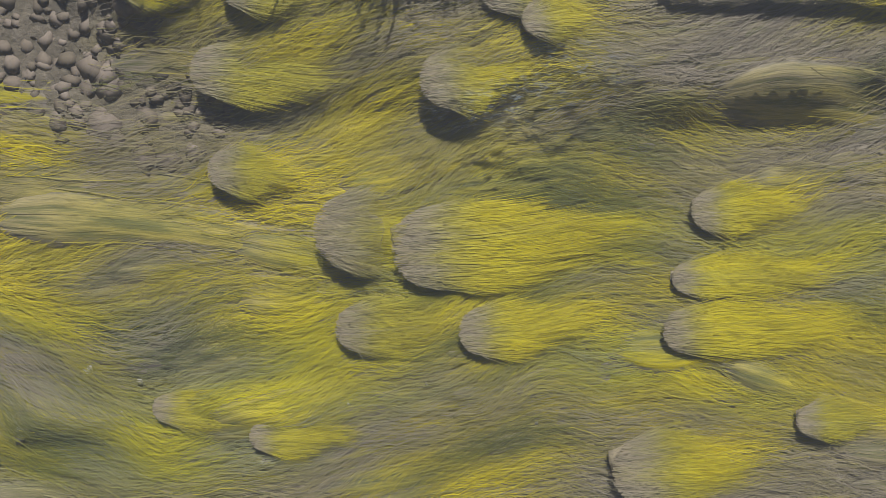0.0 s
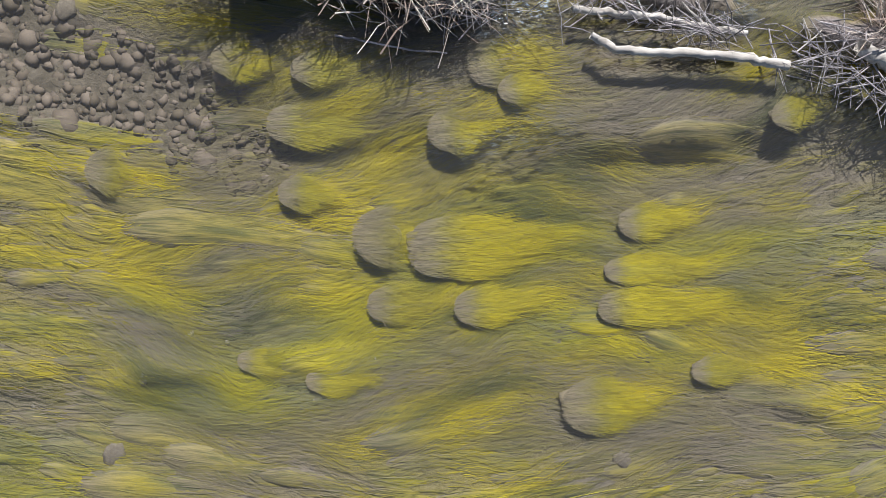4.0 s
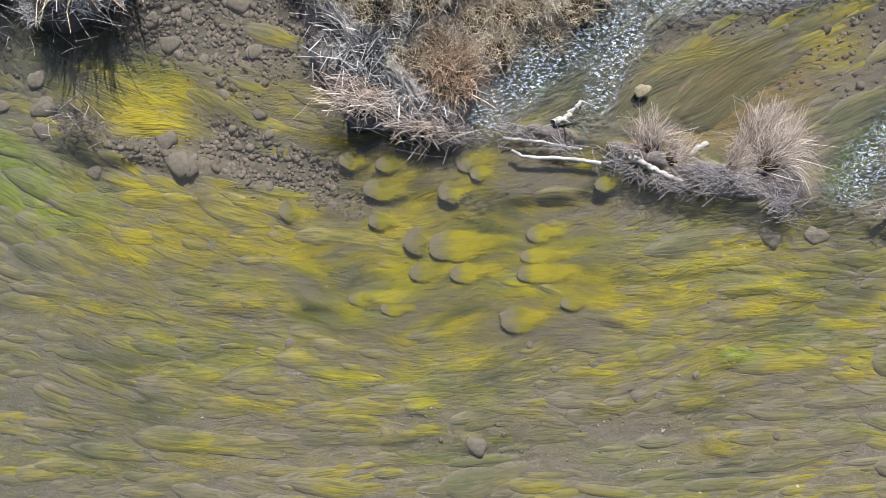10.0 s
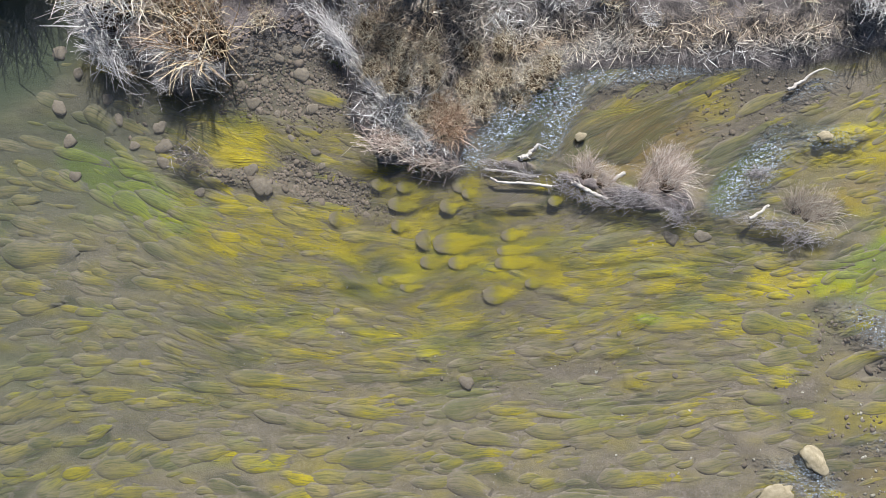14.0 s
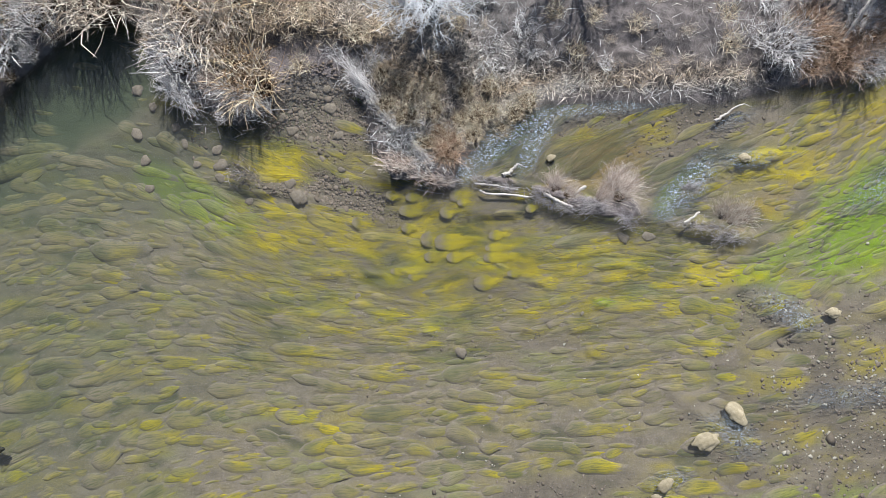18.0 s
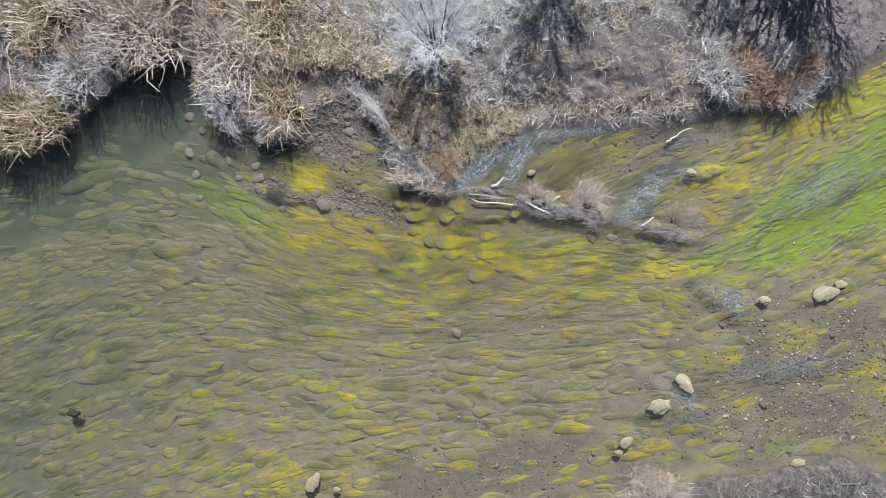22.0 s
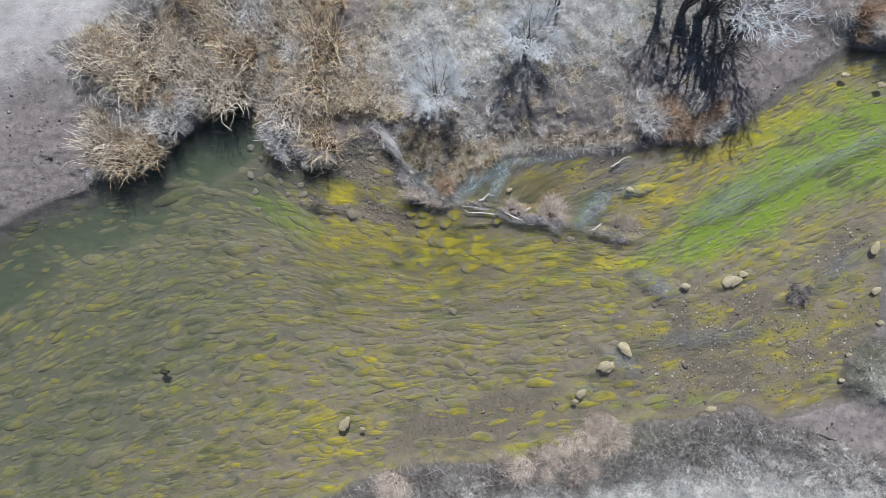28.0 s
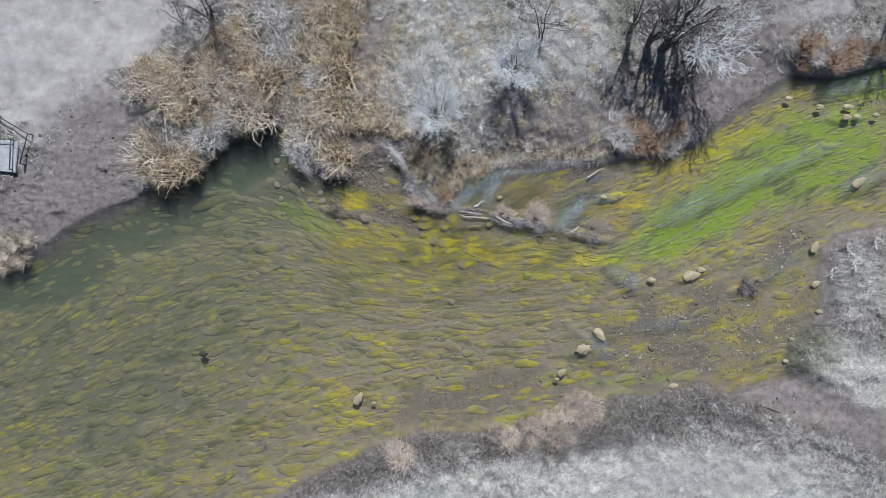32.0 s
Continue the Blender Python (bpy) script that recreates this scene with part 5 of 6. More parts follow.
driftwood([
    (1.18, 1.70), (1.38, 1.59), (1.68, 1.57), (2.11, 1.56), (2.54, 1.51), (2.79, 1.47),
], 0.11, 0.05, 0.03, 0.04, M_WOOD, "white bleached driftwood log lying in the water", 1, 0)
driftwood([
    (3.31, 1.60), (3.55, 1.46), (3.77, 1.34), (4.01, 1.23), (4.25, 1.17),
], 0.16, 0.05, 0.06, 0.04, M_WOOD, "grey weathered driftwood log among twigs", 2, 1)
driftwood([
    (1.04, 1.92), (1.38, 1.89), (1.81, 1.85), (2.11, 1.78), (2.45, 1.73),
], 0.08, 0.06, 0.03, 0.022, M_WOOD, "thin bleached branch lying along the bank of debris", 3, 1)
driftwood([
    (1.93, 2.20), (2.11, 2.26), (2.29, 2.41), (2.43, 2.58),
], 0.07, 0.10, 0.07, 0.03, M_WOOD, "splintered pale root wood stranded on the islet", 4, 2)
driftwood([
    (4.33, 1.43), (4.36, 1.59), (4.50, 1.74), (4.67, 1.82),
], 0.05, 0.12, 0.03, 0.06, M_WOOD, "curved bleached root stranded in the pool", 5, 0)
driftwood([
    (8.95, 4.01), (9.23, 4.18), (9.50, 4.40), (9.88, 4.56),
], 0.06, 0.12, 0.05, 0.02, M_WOOD, "pale bent branch stranded at the water edge", 6, 1)
driftwood([(7.93, 0.65), (8.14, 0.78), (8.41, 0.99)], 0.1, 0.16, 0.05, 0.03, M_WOOD, "bleached root standing out of the islet", 7, 1)
driftwood([
    (-0.89, 1.73), (-0.59, 1.67), (-0.28, 1.61), (0.03, 1.58),
], 0.01, 0.02, 0.010, 0.006, M_TWIG, "thin dry reed stem floating on the water", 8, 0)
driftwood([(-2.64, 5.22), (-2.30, 4.88), (-1.89, 4.61)], 0.6, 0.55, 0.03, 0.02, M_TWIG, "dead pale stem leaning over the bank", 9, 0)
driftwood([(12.81, 6.45), (13.23, 7.15), (13.51, 7.74)], 0.6, 0.9, 0.07, 0.04, M_WOOD, "bleached dead stem standing on the bank", 10, 1)
driftwood([(20.66, 11.86), (21.36, 11.69), (21.95, 11.23)], 0.3, 0.2, 0.06, 0.04, M_WOOD, "bleached log at the mud edge", 11, 1)
driftwood([(19.44, -9.95), (20.49, -10.33), (21.71, -10.89)], 0.25, 0.3, 0.07, 0.05, M_BARK, "dark wet branch lying in the mud channel", 12, 0)


def twig_pile(x, y, a, b, turn, count, material, label, seed, high=0.12, name="twig_pile", length=(0.15, 0.5)):
    """A heap of thin sticks lying across one another."""
    r = np.random.RandomState(seed)
    lines = []
    c, s = math.cos(radians(turn)), math.sin(radians(turn))
    for k in range(count):
        u, v = r.normal(0, 0.45) * a, r.normal(0, 0.45) * b
        px, py = x + u * c - v * s, y + u * s + v * c
        d = radians(turn) + r.normal(0, 0.8)
        l = r.uniform(*length)
        z = max(place(px, py), 0.0) + r.uniform(0.0, high)
        q = np.array([(px - l * math.cos(d) * 0.5, py - l * math.sin(d) * 0.5, z), (px, py, z + r.uniform(0, 0.06)), (px + l * math.cos(d) * 0.5, py + l * math.sin(d) * 0.5, z + r.uniform(-0.1, 0.12))])
        rad = r.uniform(0.002, 0.0065)
        lines.append((q, rad, rad * 0.5))
    thing = new(name)
    lines.sort(key=lambda q: -q[1])
    for k, (q, r0, r1) in enumerate(lines[:22]):
        part("stick", tubes("stick", [(q, r0 * 1.15, r1)], (M_TWIG, M_BARK, M_TWIG, M_WOOD)[k % 4], 5), thing)
    half = 22 + (len(lines) - 22) * 7 // 10
    part("twig_litter", tubes("twig_litter", lines[22:half], material, 4), thing, kind="stuff")
    part("bark_litter", tubes("bark_litter", lines[half:], M_BARK, 4), thing, kind="stuff")
    return tagged(thing, label, "twigs", "debris heaps")


PILES = [
    (3.09, 1.52, 0.37, 0.25, -30), (1.32, 2.01, 0.43, 0.18, -10), (4.38, 1.08, 0.49, 0.15, -15),
    (2.05, 1.77, 0.43, 0.12, -8), (3.70, 1.19, 0.37, 0.12, -20), (0.21, 2.01, 0.31, 0.15, 0),
    (-0.10, 2.07, 0.28, 0.14, -20), (4.74, 1.16, 0.31, 0.24, 0),
]
for i, (x, y, a, b, turn) in enumerate(PILES):
    twig_pile(x, y, a * 1.25, b * 1.1, turn, 90, M_TWIG, "heap of grey drift twigs caught on the islet", 20 + i)
FAR_PILES = [
    (6.07, 0.74, 0.38, 0.22, -20), (8.41, 0.55, 0.82, 0.22, -8), (9.37, 0.17, 0.55, 0.19, 0),
    (-6.68, 2.17, 0.49, 0.36, 0), (-6.96, 3.98, 0.82, 0.41, -15), (4.97, 1.26, 0.55, 0.16, -15),
    (8.20, 1.81, 0.27, 0.14, 0),
]
for i, (x, y, a, b, turn) in enumerate(FAR_PILES):
    twig_pile(x, y, a * 1.3, b * 1.3, turn, 150, M_BARK if i in (3, 4) else M_TWIG, "tangle of grey drift twigs at the water edge", 40 + i)


# ---- clumps of dry grass ----
def blade_mesh(name, count, reach, high, width, material, seed, lay_dir=None, spread=1.0, base=0.25):
    """Arching blades that rise from a small base and droop outwards."""
    r = np.random.RandomState(seed)
    segs = 4
    a = r.uniform(0, 2 * math.pi, count) if lay_dir is None else r.normal(lay_dir, spread, count)
    ln, up = reach * r.uniform(0.35, 1.0, count), high * r.uniform(0.35, 1.0, count)
    rad, ba = base * np.sqrt(r.rand(count)), r.uniform(0, 2 * math.pi, count)
    bend, sway = r.uniform(0.5, 1.0, count), r.normal(0, 0.35, count)
    pts = np.zeros((count, segs, 3))
    for s in range(segs):
        f = s / (segs - 1)
        d = a + sway * f * f
        pts[:, s, 0] = rad * np.cos(ba) + ln * f ** 1.2 * np.cos(d)
        pts[:, s, 1] = rad * np.sin(ba) + ln * f ** 1.2 * np.sin(d)
        pts[:, s, 2] = up * (1.7 * f - bend * f ** 2.4) - 0.03
    return ribbons(name, pts, width * r.uniform(0.6, 1.3, count), material, None, r.normal(0, 0.6, count))


def core_mesh(name, rad, high, material, seed):
    bm = bmesh.new()
    bmesh.ops.create_icosphere(bm, subdivisions=2, radius=1.0)
    for v in bm.verts:
        k = 1 + 0.35 * noise.noise(v.co * 2.5 + Vector((seed, 0, 0))) + 0.2 * noise.noise(v.co * 7)
        v.co = Vector((v.co.x * rad * k, v.co.y * rad * k, max(v.co.z, -0.15) * high * k))
    me = bpy.data.meshes.new(name)
    bm.to_mesh(me)
    bm.free()
    me.materials.append(material)
    return me


# thatch coloured near black, so gaps between blades look shaded
k = Mat("shade_dark_thatch", 0.95, spec=0.1)
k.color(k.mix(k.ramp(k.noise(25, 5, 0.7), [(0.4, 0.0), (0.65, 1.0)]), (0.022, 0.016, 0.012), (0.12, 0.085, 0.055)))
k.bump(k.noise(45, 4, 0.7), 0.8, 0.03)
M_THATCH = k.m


def clump_kind(name, count, reach, high, width, material, seed, label, group, base=0.25, lay_dir=None, spread=1.0, core=0.45):
    thing = new(name)
    half = count // 2
    part("blade_tuft", blade_mesh("blade_tuft", half, reach, high, width, material, seed, lay_dir, spread, base), thing, kind="stuff")
    part("stalk_tuft", blade_mesh("stalk_tuft", count - half, reach * 0.75, high * 1.15, width * 0.8, M_STRAW if material is M_REED else material, seed + 1, lay_dir, spread, base), thing, kind="stuff")
    part("thatch", core_mesh("thatch", 0.6 * base + reach * core * 0.5, high * 0.4, M_THATCH, seed), thing, "matted thatch painted dark as shade between the stalks")
    tagged(thing, label, "grass", group)
    return thing


def spread_out(kinds, spots, seed, z=None, low=0.8, high=1.2, turn=180):
    """Puts the kinds of clumps on the spots; each kind itself takes its first spot."""
    r = np.random.RandomState(seed)
    used = set()
    for i, (x, y) in enumerate(spots):
        kind = kinds[i % len(kinds)]
        s = r.uniform(low, high)
        m = pose(x, y, place(x, y) if z is None else z, 0, 0, r.uniform(-turn, turn)) @ Matrix.Diagonal((s, s, s * r.uniform(0.85, 1.15), 1))
        if id(kind) in used:
            copy_thing(kind, m)
        else:
            first = kind
            used.add(id(kind))
            first.matrix_world = m


def fill(poly, gap, seed, limit):
    """Uneven spots inside a polygon, about gap apart."""
    r = np.random.RandomState(seed)
    xs_, ys_ = [p[0] for p in poly], [p[1] for p in poly]
    got = []
    for _ in range(limit * 60):
        x, y = r.uniform(min(xs_), max(xs_)), r.uniform(min(ys_), max(ys_))
        if signed_distance(np.array([x]), np.array([y]), poly)[0] > 0 and all((x - a) ** 2 + (y - b) ** 2 > gap * gap for a, b in got):
            got.append((x, y))
        if len(got) >= limit:
            break
    return got


REED_BED = [
    (-17.93, 11.33), (-15.59, 12.02), (-12.49, 13.40), (-10.43, 15.46), (-4.92, 15.46), (-4.57, 13.40), (-6.29, 11.68),
    (-5.78, 10.30), (-7.67, 9.61), (-6.12, 7.37), (-6.29, 5.14), (-8.18, 5.41), (-9.56, 7.37), (-10.42, 8.24),
    (-12.14, 7.37), (-13.86, 6.17), (-15.58, 4.45), (-17.58, 4.17), (-18.17, 6.17), (-18.34, 9.27),
]
reeds = [clump_kind("reed_clump", 440, 0.85, 0.85, 0.024, M_REED, 100 + i, "rust-brown clump of dead reeds on the bank", "reed bed", 0.6) for i in range(3)]
reeds += [clump_kind("reed_clump", 440, 0.85, 0.8, 0.024, M_STRAW, 110 + i, "pale straw-coloured clump of dead reeds on the bank", "reed bed", 0.6) for i in range(3)]
reeds += [clump_kind("reed_clump", 440, 0.9, 0.75, 0.024, M_WHITE_STRAW, 118, "bleached grey-white clump of dead reeds on the bank", "reed bed", 0.6)]
spread_out(reeds, fill(REED_BED, 1.05, 21, 120), 22, None, 0.75, 1.4)

REED_EDGE = [(-18.3, 3.75), (-17.4, 3.95), (-16.5, 3.85), (-15.6, 4.1), (-14.9, 4.75), (-14.2, 5.35), (-13.4, 6.1), (-12.6, 6.8), (-11.8, 7.45), (-11.0, 8.05), (-10.2, 7.45), (-9.7, 6.6), (-9.35, 5.6), (-8.9, 4.95), (-8.1, 4.55), (-7.2, 4.1)]
spread_out([reeds[6], reeds[3], reeds[0]], REED_EDGE, 38, None, 0.5, 0.8)

M_GOLD = dry_material("golden_straw", (0.16, 0.11, 0.06), (0.60, 0.48, 0.33), (0.95, 0.86, 0.70))
straws = [clump_kind("grass_clump", 420, 0.6, 0.5, 0.012, M_GOLD, 130 + i, "dry straw-coloured grass clump on the bank", "bank grass", 0.4) for i in range(3)]
TIP_GRASS = [
    (-1.18, 4.02), (-0.38, 4.29), (0.56, 4.02), (1.49, 4.29), (2.30, 4.29), (2.70, 4.63), (1.90, 3.76), (0.96, 3.56),
    (0.29, 3.29), (0.03, 2.89), (-0.24, 3.49), (-0.64, 3.22), (-0.91, 4.55), (-1.98, 5.35), (-1.31, 5.08), (-0.38, 4.95),
    (0.69, 4.96), (1.49, 5.09), (-1.84, 4.42), (1.09, 4.16),
]
spread_out(straws, TIP_GRASS, 23, None, 0.7, 1.05)
M_RUST = dry_material("rust_grass", (0.16, 0.085, 0.045), (0.42, 0.285, 0.195), (0.72, 0.58, 0.46))
rusts = [clump_kind("grass_clump", 480, 0.6, 0.5, 0.013, M_RUST, 140 + i, "rust-brown grass clump at the water edge", "bank grass", 0.35, core=0.1) for i in range(2)]
rusts += [clump_kind("grass_clump", 420, 0.6, 0.45, 0.014, M_WHITE_STRAW, 145, "bleached grey grass clump at the water edge", "bank grass", 0.35, core=0.1)]
RUST_SPOTS = [(0.07, 3.02), (-0.17, 3.22), (-2.65, 5.42)] + [
    (11.65, 7.07), (12.34, 6.55), (13.37, 7.24), (13.89, 6.72), (14.41, 7.07), (10.96, 6.38), (13.03, 6.03),
    (11.99, 5.79), (13.89, 5.93), (22.01, 11.91), (22.87, 12.15), (23.73, 11.91), (24.59, 11.73), (25.28, 11.91),
    (22.70, 11.22), (23.73, 10.97), (24.77, 11.04), (25.80, 12.25), (26.32, 11.73), (22.00, 10.87),
]
spread_out(rusts, RUST_SPOTS, 24, None, 0.85, 1.3)
MOUND_GRASS = [
    (18.47, -2.86), (18.99, -2.72), (19.41, -2.44), (18.65, -2.44), (19.17, -3.06),
]
spread_out([clump_kind("grass_clump", 260, 0.5, 0.3, 0.018, M_DARK_WEED, 155, "dark purple-grey dead weed clump on a low islet", "islet grass", 0.2, None, 1.0, 0.1)], MOUND_GRASS, 28, None, 0.7, 1.0)
ISLET_GRASS = [
    (5.57, 1.85), (5.90, 2.12), (5.77, 1.51), (5.30, 1.64), (6.17, 1.78), (5.16, 1.37), (9.35, 0.91), (9.76, 0.98),
    (10.03, 0.77), (9.63, 0.64), (3.67, 1.78), (4.08, 1.57),
]
islets = [clump_kind("grass_clump", 380, 0.8, 0.34, 0.012, M_PINK, 150 + i, "pinkish dry grass clump on a debris islet", "islet grass", 0.2, 1.1, 0.7, 0.2) for i in range(2)]
spread_out(islets, ISLET_GRASS, 25, None, 0.75, 1.15, 35)
SOUTH_GRASS = [
    (3.37, -11.71), (4.23, -11.85), (4.92, -11.26), (5.61, -11.08), (6.13, -11.78), (6.65, -10.74), (7.17, -11.43),
    (7.69, -10.39), (8.21, -9.87), (8.55, -10.91), (8.90, -9.53), (9.07, -10.22), (5.44, -12.12), (7.00, -12.12),
    (7.86, -11.95), (-2.45, -12.82), (-2.86, -12.54), (8.03, -9.35),
]
souths = [clump_kind("grass_clump", 640, 0.85, 0.75, 0.016, M_PINK, 160 + i, "pinkish straw grass clump hanging over the bank", "south bank grass", 0.5, 1.6, 1.2, 0.1) for i in range(2)]
spread_out(souths, SOUTH_GRASS, 26, None, 0.6, 1.25)
LEFT_GRASS = [
    (-26.74, 0.32), (-26.05, -0.03), (-26.57, -0.72), (-25.87, -1.06), (-26.91, -1.41), (-27.61, -0.37), (-25.36, 0.15),
]
lefts = [clump_kind("grass_clump", 420, 0.8, 0.6, 0.02, M_STRAW, 170, "pale straw clump beside the muddy shore", "left bank grass")]
spread_out(lefts, LEFT_GRASS, 27, None, 0.85, 1.1)


tussocks = [clump_kind("grass_tussock", 200, 0.45, 0.24, 0.014, m, 180 + i, label, "tussocks", 0.34, None, 1.0, -0.75) for i, (m, label) in enumerate((
    (M_GOLD, "pale tan tussock of dead grass on the bank"), (M_WHITE_STRAW, "bleached grey tussock of dead grass on the bank"), (M_STRAW, "straw-coloured tussock of dead grass on the bank")))]
TUSSOCK_BANK = [(-5.2, 5.7), (-2.0, 5.9), (1.2, 5.6), (4.5, 5.6), (9.0, 6.0), (12.5, 7.4), (13.0, 9.5), (9.0, 14.8), (-4.0, 14.8), (-5.0, 9.0)]
spread_out(tussocks, fill(TUSSOCK_BANK, 0.8, 31, 130), 32, None, 0.5, 1.15)
weeds = [clump_kind("weed_tussock", 200, 0.85, 0.32, 0.018, M_DARK_WEED, 190 + i, "dark grey tangle of dead weeds along the bank", "bank weeds", 0.5, None, 1.0, -0.6) for i in range(2)]
WEED_BANK = [(-6.5, -14.3), (-2.5, -12.6), (3.5, -12.1), (9.0, -11.3), (12.8, -9.7), (17.0, -9.8), (19.5, -9.7), (19.5, -11.2), (15.0, -11.3), (9.5, -12.6), (3.5, -13.2), (-2.5, -13.7), (-6.5, -15.4)]
spread_out(weeds, fill(WEED_BANK, 0.62, 33, 62), 34, None, 0.5, 1.5)
spread_out(tussocks[1:2], fill([(23.6, -4.2), (24.4, 0.2), (27.5, 0.6), (27.5, -4.6)], 0.8, 35, 14), 36, None, 0.8, 1.4)


def thatch_heap(x, y, z, a, b, turn, count, label, seed, width=0.012, material=None, stray=0.8):
    """Cut or fallen stalks matted into a low heap that hangs over the water."""
    r = np.random.RandomState(seed)
    thing = new("straw_heap")
    thing.matrix_world = pose(x, y, z, 0, 0, turn)
    for name in ("stalk_layer", "straw_layer"):
        u, v = r.normal(0, 0.42, count) * a, r.normal(0, 0.42, count) * b
        d = r.normal(0, stray, count)
        l = r.uniform(0.35, 1.1, count) * a
        pts = np.zeros((count, 5, 3))
        q = np.clip(1 - (u / a) ** 2 - (v / b) ** 2, 0, 1)
        for s in range(5):
            f = s / 4 - 0.5
            pts[:, s, 0], pts[:, s, 1] = u + l * f * np.cos(d), v + l * f * np.sin(d)
            pts[:, s, 2] = 0.22 * q + r.uniform(-0.06, 0.14, count) * (1 - f) - 0.5 * f * f * 0.5
        part(name, ribbons(name, pts, r.uniform(0.6, 1.3, count) * width, material or M_STRAW, None, r.normal(0, 0.5, count)), thing, kind="stuff")
    part("thatch", core_mesh("thatch", 0.85 * min(a, b), 0.16, M_THATCH, seed), thing, "matted thatch painted dark as shade between the stalks")
    return tagged(thing, label, "straw", "straw heaps")


HEAPS = [
    (-1.41, 2.55, 0.83, 0.43, -12), (-2.53, 4.98, 1.14, 0.19, -52), (-1.65, 3.78, 1.08, 0.27, -54),
    (-1.02, 3.24, 0.94, 0.24, -48), (-0.71, 2.84, 0.67, 0.22, -45), (-6.75, 4.64, 1.07, 0.48, -30),
    (-8.70, 4.97, 1.21, 0.35, -50), (-7.49, 5.24, 0.81, 0.54, 0), (-6.29, 4.57, 0.81, 0.32, -25),
    (-0.37, 2.10, 0.81, 0.27, -10),
]
for i, (x, y, a, b, turn) in enumerate(HEAPS):
    thatch_heap(x, y, 0.40 if i < 9 else 0.16, a, b, turn, 130, "matted heap of pale fallen stalks hanging over the water", 60 + i, 0.011, M_WHITE_STRAW if i in (1, 2, 3, 4, 5, 6, 8) else M_PINK, 0.35 if i in (1, 2, 3, 4) else 0.7)


# ---- dead grass on the banks ----
def grass_material():
    k = Mat("matted_dead_grass", 0.85, spec=0.15)
    r = k.island()
    grey = k.ramp(r, [(0.0, (0.07, 0.068, 0.066)), (0.35, (0.24, 0.24, 0.24)), (0.7, (0.55, 0.555, 0.56)), (1.0, (0.85, 0.86, 0.87))])
    tan = k.ramp(r, [(0.0, (0.08, 0.055, 0.036)), (0.35, (0.30, 0.225, 0.145)), (0.7, (0.60, 0.49, 0.355)), (1.0, (0.88, 0.77, 0.60))])
    c = k.mix(k.attr("hue"), grey, tan)
    c = k.mix(k.attr("dull"), c, (0.085, 0.078, 0.072))
    c = k.mix(k.attr("pale"), c, (0.58, 0.595, 0.605))
    k.color(k.mix(k.attr("green"), c, (0.15, 0.17, 0.07)))
    return k.m


M_GRASS = grass_material()
def bank_grass(name, count, y0, y1, lengths, widths, seed, label):
    """Blades in loose tussocks, splayed from each tussock's middle."""
    r = np.random.RandomState(seed)
    tx, ty = r.uniform(-29.4, 29.4, count // 14), r.uniform(y0, y1, count // 14)
    own = r.randint(0, len(tx), count)
    spread = r.uniform(0.08, 0.26, len(tx))
    ox, oy = r.normal(0, 1, count) * spread[own], r.normal(0, 1, count) * spread[own]
    x, y = tx[own] + ox, ty[own] + oy
    keep = r.rand(count) < sample(MATTED, x, y) * np.clip(2.4 * (fbm(x, y, 1.2, 330, 3) - 0.2), 0.15, 1)
    x, y, ox, oy, own = x[keep], y[keep], ox[keep], oy[keep], own[keep]
    n = len(x)
    a = np.arctan2(oy, ox) + r.normal(0, 0.7, n)
    l, up = r.uniform(*lengths, n), r.uniform(0.05, 0.36, n) * (0.5 + 0.9 * r.rand(len(tx)))[own]
    pts = np.zeros((n, 2, 3))
    z = sample(HEIGHT, x, y)
    for s in range(2):
        f = s
        d = a + 0.5 * f * r.normal(0, 1, n)
        pts[:, s] = np.stack([x + l * f * np.cos(d), y + l * f * np.sin(d), z + up * (2.2 * f - 1.6 * f * f) + 0.01], 1)
    attrs = {"hue": np.clip(sample(BROWNISH, x, y) + 0.9 * (fbm(x, y, 0.5, 350) - 0.45) + (0.4 * r.rand(len(tx)) - 0.2)[own], 0, 1), "green": sample(FRESH, x, y) * r.rand(n), "dull": np.clip(r.normal(-0.12, 0.42, len(tx)), 0, 0.8)[own], "pale": np.clip(sample(PALE, x, y) * r.uniform(0.2, 1.0, n), 0, 1)}
    me = ribbons(name, pts, r.uniform(*widths, n), M_GRASS, attrs, r.normal(0, 0.5, n))
    return tagged(new(name, me), label, "grass", kind="stuff")


bank_grass("dead_grass", 260000, 2.0, 16.4, (0.14, 0.42), (0.010, 0.024), 400, "matted pale dead grass on the bank")
bank_grass("dead_grass", 200000, -17, 1.5, (0.12, 0.36), (0.010, 0.022), 401, "matted grey dead grass on the low bank")


